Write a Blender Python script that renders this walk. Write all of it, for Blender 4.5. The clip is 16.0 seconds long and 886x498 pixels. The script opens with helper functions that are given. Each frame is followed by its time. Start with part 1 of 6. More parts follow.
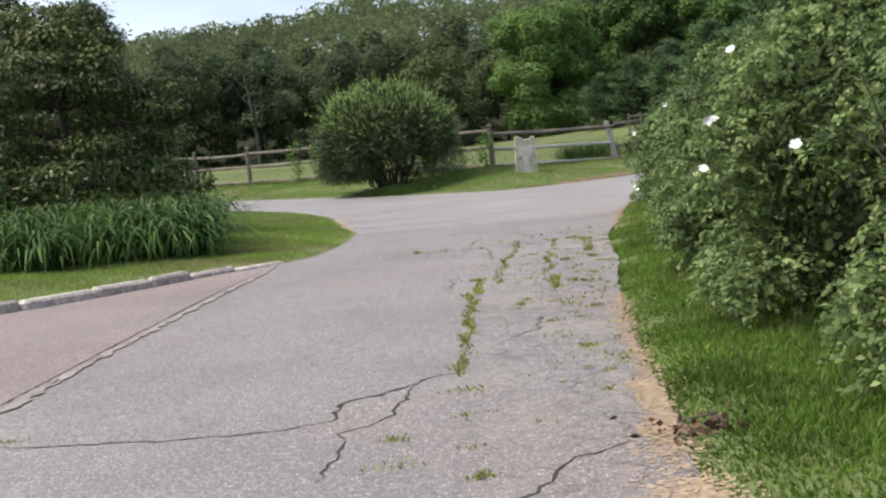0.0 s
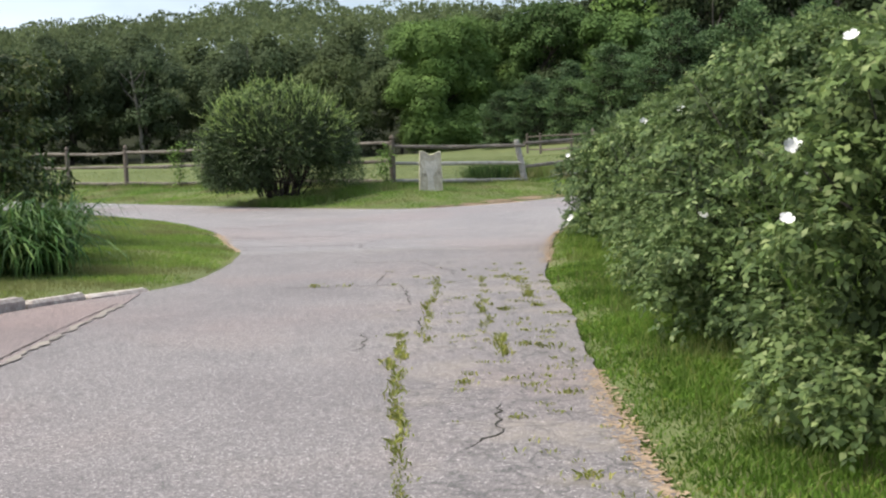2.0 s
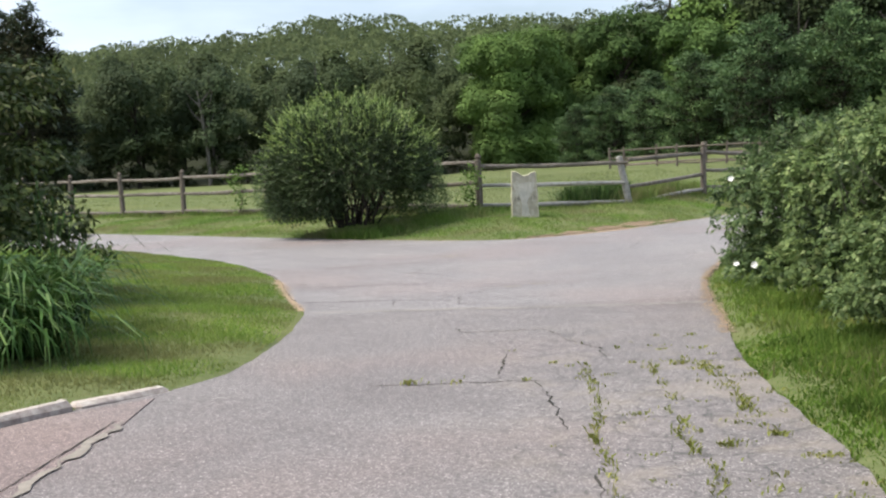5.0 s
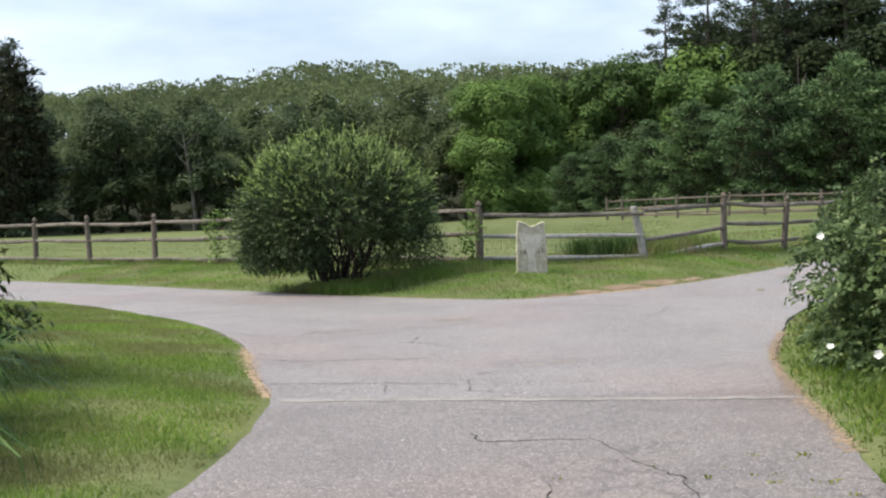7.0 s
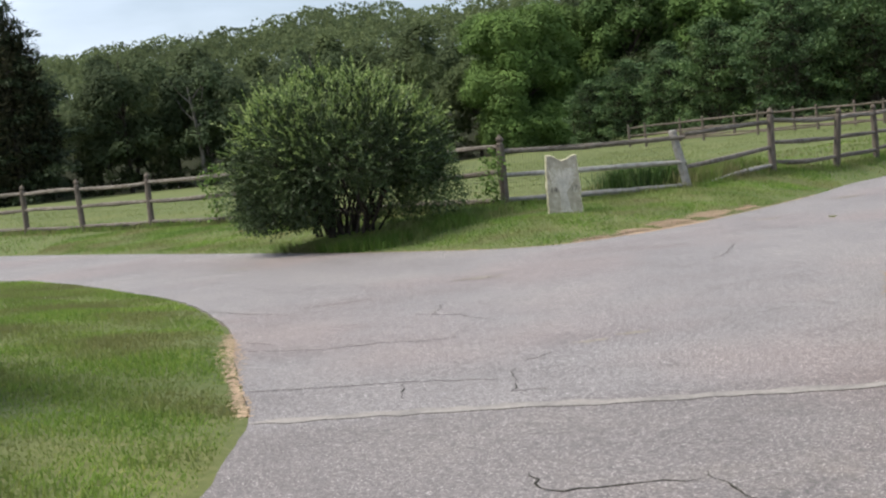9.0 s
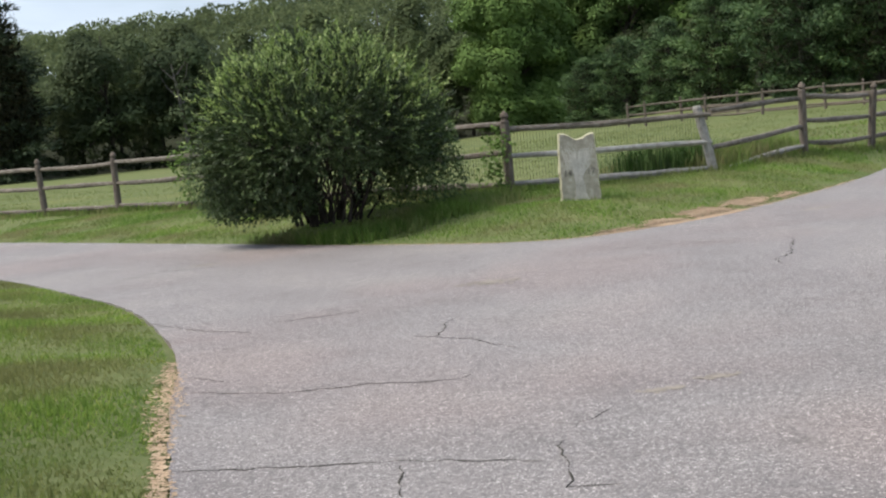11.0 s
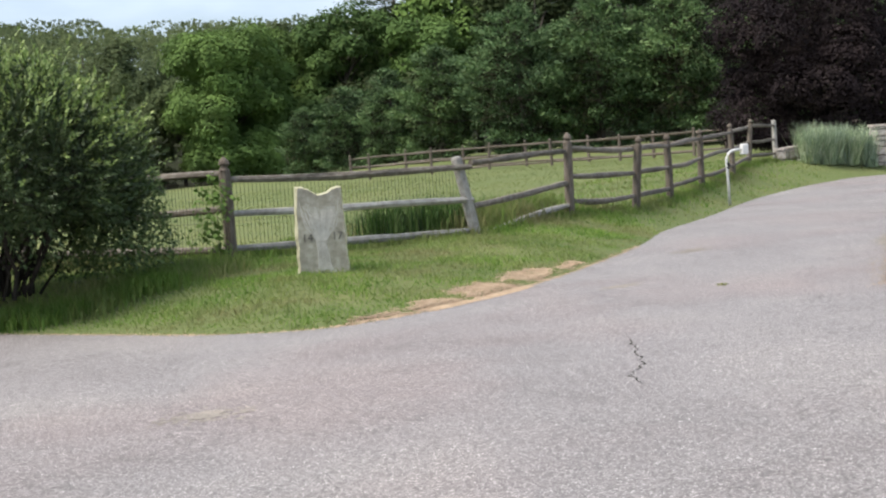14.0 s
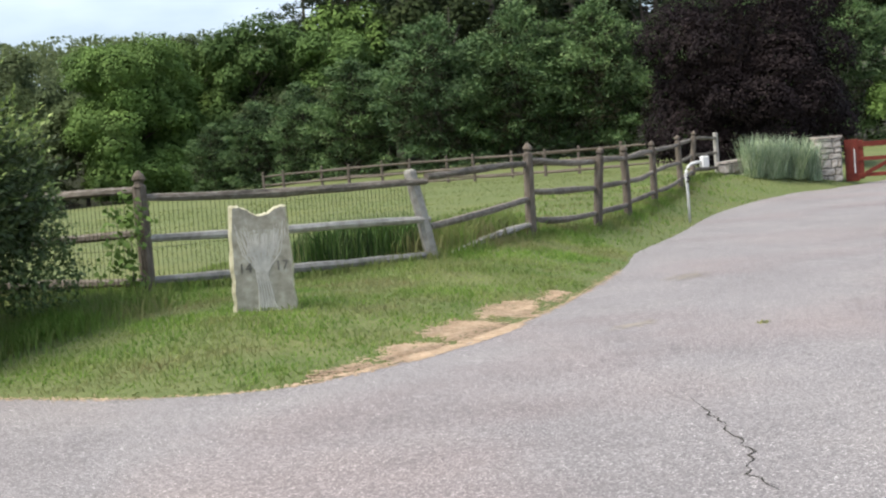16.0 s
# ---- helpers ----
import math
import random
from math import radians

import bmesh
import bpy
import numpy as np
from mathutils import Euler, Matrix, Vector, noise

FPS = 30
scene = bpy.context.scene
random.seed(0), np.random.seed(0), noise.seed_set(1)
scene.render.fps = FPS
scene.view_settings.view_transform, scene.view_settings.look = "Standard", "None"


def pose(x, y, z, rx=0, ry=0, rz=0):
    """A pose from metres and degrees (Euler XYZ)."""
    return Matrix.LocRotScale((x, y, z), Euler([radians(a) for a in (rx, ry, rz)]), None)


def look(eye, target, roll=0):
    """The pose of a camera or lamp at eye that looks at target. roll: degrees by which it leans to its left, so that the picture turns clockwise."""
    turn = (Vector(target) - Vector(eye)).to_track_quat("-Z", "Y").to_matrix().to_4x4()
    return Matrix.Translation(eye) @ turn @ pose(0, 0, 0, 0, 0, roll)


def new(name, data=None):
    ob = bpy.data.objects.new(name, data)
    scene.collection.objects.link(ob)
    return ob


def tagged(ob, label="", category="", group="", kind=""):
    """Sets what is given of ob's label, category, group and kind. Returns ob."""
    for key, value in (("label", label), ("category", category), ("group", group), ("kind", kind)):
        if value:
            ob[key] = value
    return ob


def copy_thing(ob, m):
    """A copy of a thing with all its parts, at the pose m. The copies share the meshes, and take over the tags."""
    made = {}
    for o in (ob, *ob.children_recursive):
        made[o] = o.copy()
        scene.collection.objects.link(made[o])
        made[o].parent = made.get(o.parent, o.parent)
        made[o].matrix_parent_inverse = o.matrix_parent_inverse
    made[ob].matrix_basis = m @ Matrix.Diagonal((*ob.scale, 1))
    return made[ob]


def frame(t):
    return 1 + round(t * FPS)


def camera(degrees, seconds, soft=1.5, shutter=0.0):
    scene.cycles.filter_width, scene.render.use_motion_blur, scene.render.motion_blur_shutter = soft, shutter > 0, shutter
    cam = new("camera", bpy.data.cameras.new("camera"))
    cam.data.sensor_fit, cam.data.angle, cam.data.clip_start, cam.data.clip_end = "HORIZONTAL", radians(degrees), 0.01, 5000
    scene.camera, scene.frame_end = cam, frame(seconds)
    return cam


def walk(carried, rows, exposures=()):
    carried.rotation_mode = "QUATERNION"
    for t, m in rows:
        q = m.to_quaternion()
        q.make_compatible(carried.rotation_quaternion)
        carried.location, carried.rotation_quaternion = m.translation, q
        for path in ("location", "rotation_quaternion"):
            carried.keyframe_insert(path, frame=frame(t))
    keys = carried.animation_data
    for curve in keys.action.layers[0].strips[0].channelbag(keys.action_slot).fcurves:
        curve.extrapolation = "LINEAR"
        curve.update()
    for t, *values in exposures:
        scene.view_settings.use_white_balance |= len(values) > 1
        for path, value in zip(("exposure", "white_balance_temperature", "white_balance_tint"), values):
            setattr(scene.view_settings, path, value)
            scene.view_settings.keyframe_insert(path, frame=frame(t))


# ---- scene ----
cam = camera(38.3, 16.0, soft=2.25)
METRES, EYE = 22.4, 1.39
ROWS = [
    (0.0, 0.0, 0.0, 0.0, -0.43, -4.96, 4.94),
    (0.5, -0.0029, 0.0333, -0.001, -0.36, -4.72, 4.99),
    (1.0, -0.008, 0.0641, -0.0017, -1.36, -4.28, 4.1),
    (1.5, -0.0095, 0.0943, -0.0014, -4.34, -5.27, 5.91),
    (2.0, -0.0084, 0.1273, 0.0004, -5.36, -4.67, 1.61),
    (2.5, -0.012, 0.1568, 0.0019, -5.95, -3.79, 2.62),
    (3.0, -0.0109, 0.1882, 0.0021, -5.92, -2.02, 1.59),
    (3.5, -0.0125, 0.2171, 0.0009, -6.47, -2.85, -0.54),
    (4.0, -0.0153, 0.2485, 0.0049, -4.63, -4.38, 0.41),
    (4.2, -0.0156, 0.2615, 0.0049, -2.4, -5.0, 2.5),
    (6.3, -0.0174, 0.402, 0.0055, -2.3, -1.3, 2.8),
    (6.5, -0.0176, 0.4153, 0.0055, -3.24, -1.32, 3.09),
    (7.0, -0.0186, 0.4483, 0.005, -2.8, -1.7, 1.72),
    (7.5, -0.0174, 0.4779, 0.0046, -3.66, -2.88, 4.49),
    (8.0, -0.0141, 0.5102, 0.0052, -2.74, -2.84, 1.64),
    (8.5, -0.0139, 0.5423, 0.0054, -2.37, -4.57, 4.45),
    (8.7, -0.014, 0.5545, 0.0054, -2.1, -4.4, 5.6),
    (10.8, -0.0155, 0.6815, 0.0044, -2.5, -5.1, 3.9),
    (11.0, -0.0155, 0.6934, 0.0043, -2.59, -5.35, 5.3),
    (11.5, -0.0132, 0.7233, 0.0036, -2.97, -5.19, 4.94),
    (12.0, -0.0125, 0.7535, 0.0018, -3.79, -4.69, 4.5),
    (12.5, -0.0116, 0.785, 0.0023, -5.71, -4.82, 4.1),
    (13.0, -0.0083, 0.8162, 0.0037, -5.76, -4.34, 3.42),
    (13.5, -0.006, 0.8484, 0.0033, -10.92, -4.13, 4.91),
    (14.0, -0.0018, 0.8786, 0.0038, -15.35, -4.07, 4.12),
    (14.5, -0.0006, 0.91, 0.0027, -16.95, -3.15, 4.57),
    (15.0, 0.0009, 0.9371, 0.0016, -19.25, -3.33, 4.12),
    (15.5, 0.0026, 0.9656, 0.0035, -17.02, -3.16, 1.55),
    (16.0, 0.0041, 0.9961, 0.0033, -19.54, -3.6, 4.4),
]
walk(cam, [(t, pose(0, 0, EYE) @ pose(METRES * x, METRES * y, METRES * z, 90 + pitch, roll, yaw))
           for t, x, y, z, yaw, pitch, roll in ROWS], [(0.0, 0.79), (2.0, 0.84), (3.0, 1.0), (4.0, 0.84), (6.5, 0.86), (7.5, 0.76), (8.5, 0.64), (11.0, 0.58), (12.0, 0.69), (12.5, 0.56), (13.0, 0.68), (14.0, 0.84), (16.0, 0.88)])

# ---- light ----
SUN_EL, SUN_AZ = 58.0, 264.0  # degrees; azimuth clockwise from +y
world = bpy.data.worlds.new("sky")
scene.world = world
world.use_nodes = True
wn, wl = world.node_tree.nodes, world.node_tree.links
wn.clear()
sky = wn.new("ShaderNodeTexSky")
sky.sky_type, sky.sun_disc = "NISHITA", False
sky.sun_elevation, sky.sun_rotation = radians(SUN_EL), radians(SUN_AZ)
sky.dust_density, sky.air_density = 2.0, 1.0
wc = wn.new("ShaderNodeTexCoord")
wm = wn.new("ShaderNodeMapping")
wm.inputs["Scale"].default_value = (1.0, 1.0, 3.2)
cloud = wn.new("ShaderNodeTexNoise")
cloud.inputs["Scale"].default_value, cloud.inputs["Detail"].default_value = 2.3, 6.0
cloud.inputs["Roughness"].default_value = 0.5
ramp = wn.new("ShaderNodeValToRGB")
ramp.color_ramp.elements[0].position, ramp.color_ramp.elements[0].color = 0.4, (0.12, 0.12, 0.12, 1)
ramp.color_ramp.elements[1].position, ramp.color_ramp.elements[1].color = 0.66, (0.9, 0.9, 0.9, 1)
mixw = wn.new("ShaderNodeMix")
mixw.data_type = "RGBA"
mixw.inputs["B"].default_value = (7.4, 8.4, 10.0, 1)
bg = wn.new("ShaderNodeBackground")
bg.inputs["Strength"].default_value = 0.088
wo = wn.new("ShaderNodeOutputWorld")
wl.new(wc.outputs["Generated"], wm.inputs["Vector"])
wl.new(wm.outputs["Vector"], cloud.inputs["Vector"])
wl.new(cloud.outputs["Fac"], ramp.inputs["Fac"])
wl.new(ramp.outputs["Color"], mixw.inputs["Factor"])
wl.new(sky.outputs["Color"], mixw.inputs["A"])
wl.new(mixw.outputs["Result"], bg.inputs["Color"])
wl.new(bg.outputs["Background"], wo.inputs["Surface"])
sun = new("sun", bpy.data.lights.new("sun", "SUN"))
sun.data.energy, sun.data.angle, sun.data.color = 3.2, radians(32), (1.0, 0.94, 0.82)
sa, se = radians(SUN_AZ), radians(SUN_EL)
sun.matrix_world = look((0, 0, 60), (-math.sin(sa) * math.cos(se), -math.cos(sa) * math.cos(se), 60 - math.sin(se)))


# ---- materials ----
def material(name):
    m = bpy.data.materials.new(name)
    m.use_nodes = True
    n = m.node_tree.nodes
    return m, n, m.node_tree.links, n["Principled BSDF"]


def rampnode(n, stops):
    r = n.new("ShaderNodeValToRGB")
    e = r.color_ramp.elements
    while len(e) < len(stops):
        e.new(0.5)
    for k, (p, c) in zip(e, stops):
        k.position, k.color = p, (*c, 1)
    return r


def noisenode(n, l, scale, detail=4.0, rough=0.55, coord="Object", stretch=None):
    c = n.new("ShaderNodeTexCoord")
    t = n.new("ShaderNodeTexNoise")
    t.inputs["Scale"].default_value, t.inputs["Detail"].default_value, t.inputs["Roughness"].default_value = scale, detail, rough
    if stretch:
        mp = n.new("ShaderNodeMapping")
        mp.inputs["Scale"].default_value = stretch
        l.new(c.outputs[coord], mp.inputs["Vector"])
        l.new(mp.outputs["Vector"], t.inputs["Vector"])
    else:
        l.new(c.outputs[coord], t.inputs["Vector"])
    return t


def mixcol(n, l, fac, a, b, blend="MIX"):
    m = n.new("ShaderNodeMix")
    m.data_type, m.blend_type = "RGBA", blend
    for sock, v in (("Factor", fac), ("A", a), ("B", b)):
        if isinstance(v, (int, float)):
            m.inputs[sock].default_value = v
        elif isinstance(v, tuple):
            m.inputs[sock].default_value = (*v, 1)
        else:
            l.new(v, m.inputs[sock])
    return m.outputs["Result"]


def bumpnode(n, l, p, height, strength, distance):
    b = n.new("ShaderNodeBump")
    b.inputs["Strength"].default_value, b.inputs["Distance"].default_value = strength, distance
    l.new(height, b.inputs["Height"])
    l.new(b.outputs["Normal"], p.inputs["Normal"])


def foliage(name, stops, translucent=0.3, rough=0.6, patch=0.6, spec=0.35, patch_dark=0.55, dry=None):
    """Leaves: every leaf a colour of its own, patches of another tone, some light through the blade."""
    m, n, l, p = material(name)
    g = n.new("ShaderNodeNewGeometry")
    r = rampnode(n, stops)
    l.new(g.outputs["Random Per Island"], r.inputs["Fac"])
    t = noisenode(n, l, patch, 2.0)
    r2 = rampnode(n, [(0.35, (patch_dark, patch_dark, patch_dark)), (0.65, (1.15, 1.12, 1.0))])
    l.new(t.outputs["Fac"], r2.inputs["Fac"])
    oi = n.new("ShaderNodeObjectInfo")
    r3 = rampnode(n, [(0.0, (0.8, 0.84, 0.85)), (1.0, (1.15, 1.12, 0.95))])
    l.new(oi.outputs["Random"], r3.inputs["Fac"])
    col = mixcol(n, l, 1.0, r.outputs["Color"], r2.outputs["Color"], "MULTIPLY")
    col = mixcol(n, l, 1.0, col, r3.outputs["Color"], "MULTIPLY")
    if dry:
        # browner, thinner patches
        td = noisenode(n, l, patch * 0.9, 4.0, 0.6, stretch=(1.0, 1.7, 1.0))
        rd = rampnode(n, [(0.43, (0, 0, 0)), (0.62, (0.8, 0.8, 0.8))])
        l.new(td.outputs["Fac"], rd.inputs["Fac"])
        col = mixcol(n, l, rd.outputs["Color"], col, dry)
    l.new(col, p.inputs["Base Color"])
    p.inputs["Roughness"].default_value = rough
    p.inputs["Specular IOR Level"].default_value = spec * 0.55
    tr = n.new("ShaderNodeBsdfTranslucent")
    l.new(col, tr.inputs["Color"])
    mx = n.new("ShaderNodeMixShader")
    mx.inputs["Fac"].default_value = translucent
    l.new(p.outputs["BSDF"], mx.inputs[1])
    l.new(tr.outputs["BSDF"], mx.inputs[2])
    l.new(mx.outputs["Shader"], n["Material Output"].inputs["Surface"])
    return m


def rough_solid(name, stops, scale, bump=0.5, distance=0.01, rough=0.9, stretch=None, fine=None):
    m, n, l, p = material(name)
    t = noisenode(n, l, scale, 8.0, 0.65, stretch=stretch)
    r = rampnode(n, stops)
    l.new(t.outputs["Fac"], r.inputs["Fac"])
    col = r.outputs["Color"]
    big = noisenode(n, l, scale * 0.13, 3.0)
    rb = rampnode(n, [(0.3, (0.75, 0.75, 0.75)), (0.7, (1.15, 1.13, 1.1))])
    l.new(big.outputs["Fac"], rb.inputs["Fac"])
    col = mixcol(n, l, 1.0, col, rb.outputs["Color"], "MULTIPLY")
    oi = n.new("ShaderNodeObjectInfo")
    ro = rampnode(n, [(0.0, (0.82, 0.82, 0.82)), (1.0, (1.12, 1.12, 1.12))])
    l.new(oi.outputs["Random"], ro.inputs["Fac"])
    col = mixcol(n, l, 1.0, col, ro.outputs["Color"], "MULTIPLY")
    l.new(col, p.inputs["Base Color"])
    p.inputs["Roughness"].default_value = rough
    p.inputs["Specular IOR Level"].default_value = 0.2
    bumpnode(n, l, p, t.outputs["Fac"], bump, distance)
    return m


def asphalt(name, tint, cracked):
    m, n, l, p = material(name)
    c = n.new("ShaderNodeTexCoord")
    v = n.new("ShaderNodeTexVoronoi")
    v.inputs["Scale"].default_value = 122.0
    l.new(c.outputs["Object"], v.inputs["Vector"])
    stone = rampnode(n, [(0.0, (0.105, 0.102, 0.101)), (0.45, (0.175, 0.169, 0.168)), (0.8, (0.24, 0.231, 0.229)), (0.93, (0.3, 0.29, 0.285)), (1.0, (0.54, 0.53, 0.52))])
    sep = n.new("ShaderNodeSeparateColor")
    l.new(v.outputs["Color"], sep.inputs["Color"])
    l.new(sep.outputs["Red"], stone.inputs["Fac"])
    fine = noisenode(n, l, 26.0, 6.0, 0.7)
    rf = rampnode(n, [(0.32, (0.74, 0.74, 0.75)), (0.68, (1.2, 1.19, 1.18))])
    l.new(fine.outputs["Fac"], rf.inputs["Fac"])
    col = mixcol(n, l, 1.0, stone.outputs["Color"], rf.outputs["Color"], "MULTIPLY")
    big = noisenode(n, l, 0.55, 5.0, 0.6)
    rb = rampnode(n, [(0.3, (0.84, 0.82, 0.83)), (0.5, (1.0, 0.99, 1.0)), (0.72, (1.14, 1.12, 1.1))])
    l.new(big.outputs["Fac"], rb.inputs["Fac"])
    col = mixcol(n, l, 1.0, col, rb.outputs["Color"], "MULTIPLY")
    col = mixcol(n, l, 1.0, col, tint, "MULTIPLY")
    place_y = n.new("ShaderNodeSeparateXYZ")
    l.new(c.outputs["Object"], place_y.inputs["Vector"])
    lane = n.new("ShaderNodeMapRange")
    lane.inputs["From Min"].default_value, lane.inputs["From Max"].default_value = 20.0, 20.3
    l.new(place_y.outputs["Y"], lane.inputs["Value"])
    older = mixcol(n, l, 1.0, col, (1.18, 1.21, 1.225), "MULTIPLY")
    col = mixcol(n, l, lane.outputs["Result"], col, older)
    pink = noisenode(n, l, 0.28, 3.0, 0.5)
    rp = rampnode(n, [(0.48, (1.0, 1.0, 1.0)), (0.64, (0.98, 0.91, 0.9))])
    l.new(pink.outputs["Fac"], rp.inputs["Fac"])
    col = mixcol(n, l, 1.0, col, rp.outputs["Color"], "MULTIPLY")
    height = v.outputs["Distance"]
    if cracked:
        # a net of fine cracks, dense along the broken edge of the drive, rare elsewhere
        wob = noisenode(n, l, 2.2, 4.0)
        add = n.new("ShaderNodeVectorMath")
        add.operation = "MULTIPLY_ADD"
        add.inputs[1].default_value = (0.45, 0.45, 0.45)
        l.new(wob.outputs["Color"], add.inputs[0])
        l.new(c.outputs["Object"], add.inputs[2])
        cell = n.new("ShaderNodeTexVoronoi")
        cell.feature = "DISTANCE_TO_EDGE"
        cell.inputs["Scale"].default_value = 4.4
        l.new(add.outputs["Vector"], cell.inputs["Vector"])
        line = rampnode(n, [(0.0, (0.75, 0.75, 0.75)), (0.05, (0, 0, 0))])
        l.new(cell.outputs["Distance"], line.inputs["Fac"])
        xyz = n.new("ShaderNodeSeparateXYZ")
        l.new(c.outputs["Object"], xyz.inputs["Vector"])
        mx = n.new("ShaderNodeMapRange")
        mx.inputs["From Min"].default_value, mx.inputs["From Max"].default_value = -0.2, 0.9
        l.new(xyz.outputs["X"], mx.inputs["Value"])
        my = n.new("ShaderNodeMapRange")
        my.inputs["From Min"].default_value, my.inputs["From Max"].default_value = 20.0, 14.0
        l.new(xyz.outputs["Y"], my.inputs["Value"])
        mm = n.new("ShaderNodeMath")
        mm.operation = "MULTIPLY"
        l.new(mx.outputs["Result"], mm.inputs[0])
        l.new(my.outputs["Result"], mm.inputs[1])
        gate = noisenode(n, l, 0.8, 3.0)
        gr = rampnode(n, [(0.46, (0.0, 0.0, 0.0)), (0.62, (0.5, 0.5, 0.5))])
        l.new(gate.outputs["Fac"], gr.inputs["Fac"])
        m2 = n.new("ShaderNodeMath")
        m2.operation, m2.use_clamp = "ADD", True
        l.new(mm.outputs["Value"], m2.inputs[0])
        l.new(gr.outputs["Color"], m2.inputs[1])
        m3 = n.new("ShaderNodeMath")
        m3.operation = "MULTIPLY"
        l.new(m2.outputs["Value"], m3.inputs[0])
        l.new(line.outputs["Color"], m3.inputs[1])
        m4 = n.new("ShaderNodeMath")
        m4.operation = "MULTIPLY"
        m4.inputs[1].default_value = 1.0
        l.new(m3.outputs["Value"], m4.inputs[0])
        col = mixcol(n, l, m4.outputs["Value"], col, (0.045, 0.043, 0.04))
        # sand washed over the broken edge
        sand = noisenode(n, l, 1.3, 6.0, 0.65)
        sr = rampnode(n, [(0.5, (0, 0, 0)), (0.66, (0.6, 0.6, 0.6))])
        l.new(sand.outputs["Fac"], sr.inputs["Fac"])
        m5 = n.new("ShaderNodeMath")
        m5.operation = "MULTIPLY"
        l.new(sr.outputs["Color"], m5.inputs[0])
        l.new(mm.outputs["Value"], m5.inputs[1])
        col = mixcol(n, l, m5.outputs["Value"], col, (0.31, 0.262, 0.212))
    l.new(col, p.inputs["Base Color"])
    p.inputs["Roughness"].default_value = 0.68
    p.inputs["Specular IOR Level"].default_value = 0.42
    bumpnode(n, l, p, height, 0.5, 0.006)
    return m


def turf(name):
    m, n, l, p = material(name)
    a = noisenode(n, l, 9.0, 6.0, 0.7)
    r = rampnode(n, [(0.3, (0.098, 0.122, 0.047)), (0.5, (0.125, 0.148, 0.06)), (0.7, (0.16, 0.172, 0.08))])
    l.new(a.outputs["Fac"], r.inputs["Fac"])
    b = noisenode(n, l, 0.35, 4.0, 0.6)
    rb = rampnode(n, [(0.35, (0.88, 0.94, 0.88)), (0.52, (1.0, 1.0, 1.0)), (0.7, (1.2, 1.1, 1.05))])
    l.new(b.outputs["Fac"], rb.inputs["Fac"])
    col = mixcol(n, l, 1.0, r.outputs["Color"], rb.outputs["Color"], "MULTIPLY")
    # leaf litter takes over from turf inside the wood
    c = n.new("ShaderNodeTexCoord")
    xyz = n.new("ShaderNodeSeparateXYZ")
    l.new(c.outputs["Object"], xyz.inputs["Vector"])
    wood = n.new("ShaderNodeMapRange")
    wood.inputs["From Min"].default_value, wood.inputs["From Max"].default_value = 124.0, 130.0
    l.new(xyz.outputs["Y"], wood.inputs["Value"])
    col = mixcol(n, l, wood.outputs["Result"], col, (0.032, 0.036, 0.02))
    l.new(col, p.inputs["Base Color"])
    p.inputs["Roughness"].default_value = 0.95
    p.inputs["Specular IOR Level"].default_value = 0.1
    bumpnode(n, l, p, a.outputs["Fac"], 0.7, 0.03)
    return m


M_ASPHALT = asphalt("weathered_asphalt", (0.975, 0.92, 0.905), True)
M_APRON = asphalt("pinkish_asphalt", (1.02, 0.86, 0.82), False)
M_TURF = turf("turf")
M_SAND = rough_solid("sandy_dirt", [(0.3, (0.3, 0.205, 0.13)), (0.55, (0.46, 0.348, 0.245)), (0.8, (0.6, 0.47, 0.345))], 14, 0.8, 0.02)
M_DUST = rough_solid("pale_dust", [(0.3, (0.252, 0.229, 0.207)), (0.55, (0.328, 0.297, 0.265)), (0.8, (0.404, 0.366, 0.328))], 14, 0.5, 0.008)
M_CRACK = rough_solid("crack_filling", [(0.3, (0.02, 0.02, 0.018)), (0.7, (0.075, 0.07, 0.06))], 30, 0.6)
M_SEAM = rough_solid("pale_seam", [(0.3, (0.235, 0.22, 0.212)), (0.6, (0.325, 0.305, 0.292))], 30, 0.5)
M_KERB = rough_solid("kerb_granite", [(0.25, (0.24, 0.195, 0.175)), (0.5, (0.42, 0.37, 0.34)), (0.75, (0.64, 0.6, 0.56))], 16, 0.7, 0.012)
M_STONE = rough_solid("carved_limestone", [(0.25, (0.208, 0.193, 0.151)), (0.5, (0.339, 0.325, 0.273)), (0.75, (0.49, 0.48, 0.424))], 11, 0.5, 0.012)
M_LICHEN = rough_solid("lichened_stone_edge", [(0.25, (0.25, 0.235, 0.16)), (0.5, (0.45, 0.43, 0.31)), (0.75, (0.62, 0.6, 0.48))], 13, 0.6, 0.012)
M_CARVE = rough_solid("fresh_cut_stone", [(0.3, (0.42, 0.41, 0.38)), (0.7, (0.56, 0.55, 0.52))], 20, 0.3)
M_LETTER = rough_solid("incised_figures", [(0.3, (0.13, 0.125, 0.11)), (0.7, (0.2, 0.19, 0.175))], 20, 0.3)
M_RAIL = rough_solid("weathered_rail", [(0.25, (0.085, 0.07, 0.058)), (0.5, (0.165, 0.145, 0.125)), (0.75, (0.3, 0.28, 0.255))], 9, 0.8, 0.012, stretch=(1, 1, 3.0))
M_PALE = rough_solid("bleached_rail", [(0.25, (0.2, 0.185, 0.165)), (0.5, (0.34, 0.325, 0.3)), (0.75, (0.47, 0.46, 0.44))], 9, 0.7, 0.01)
M_POST = rough_solid("weathered_post", [(0.25, (0.075, 0.062, 0.05)), (0.5, (0.145, 0.12, 0.1)), (0.75, (0.24, 0.215, 0.19))], 10, 0.8, 0.012, stretch=(3, 3, 0.6))
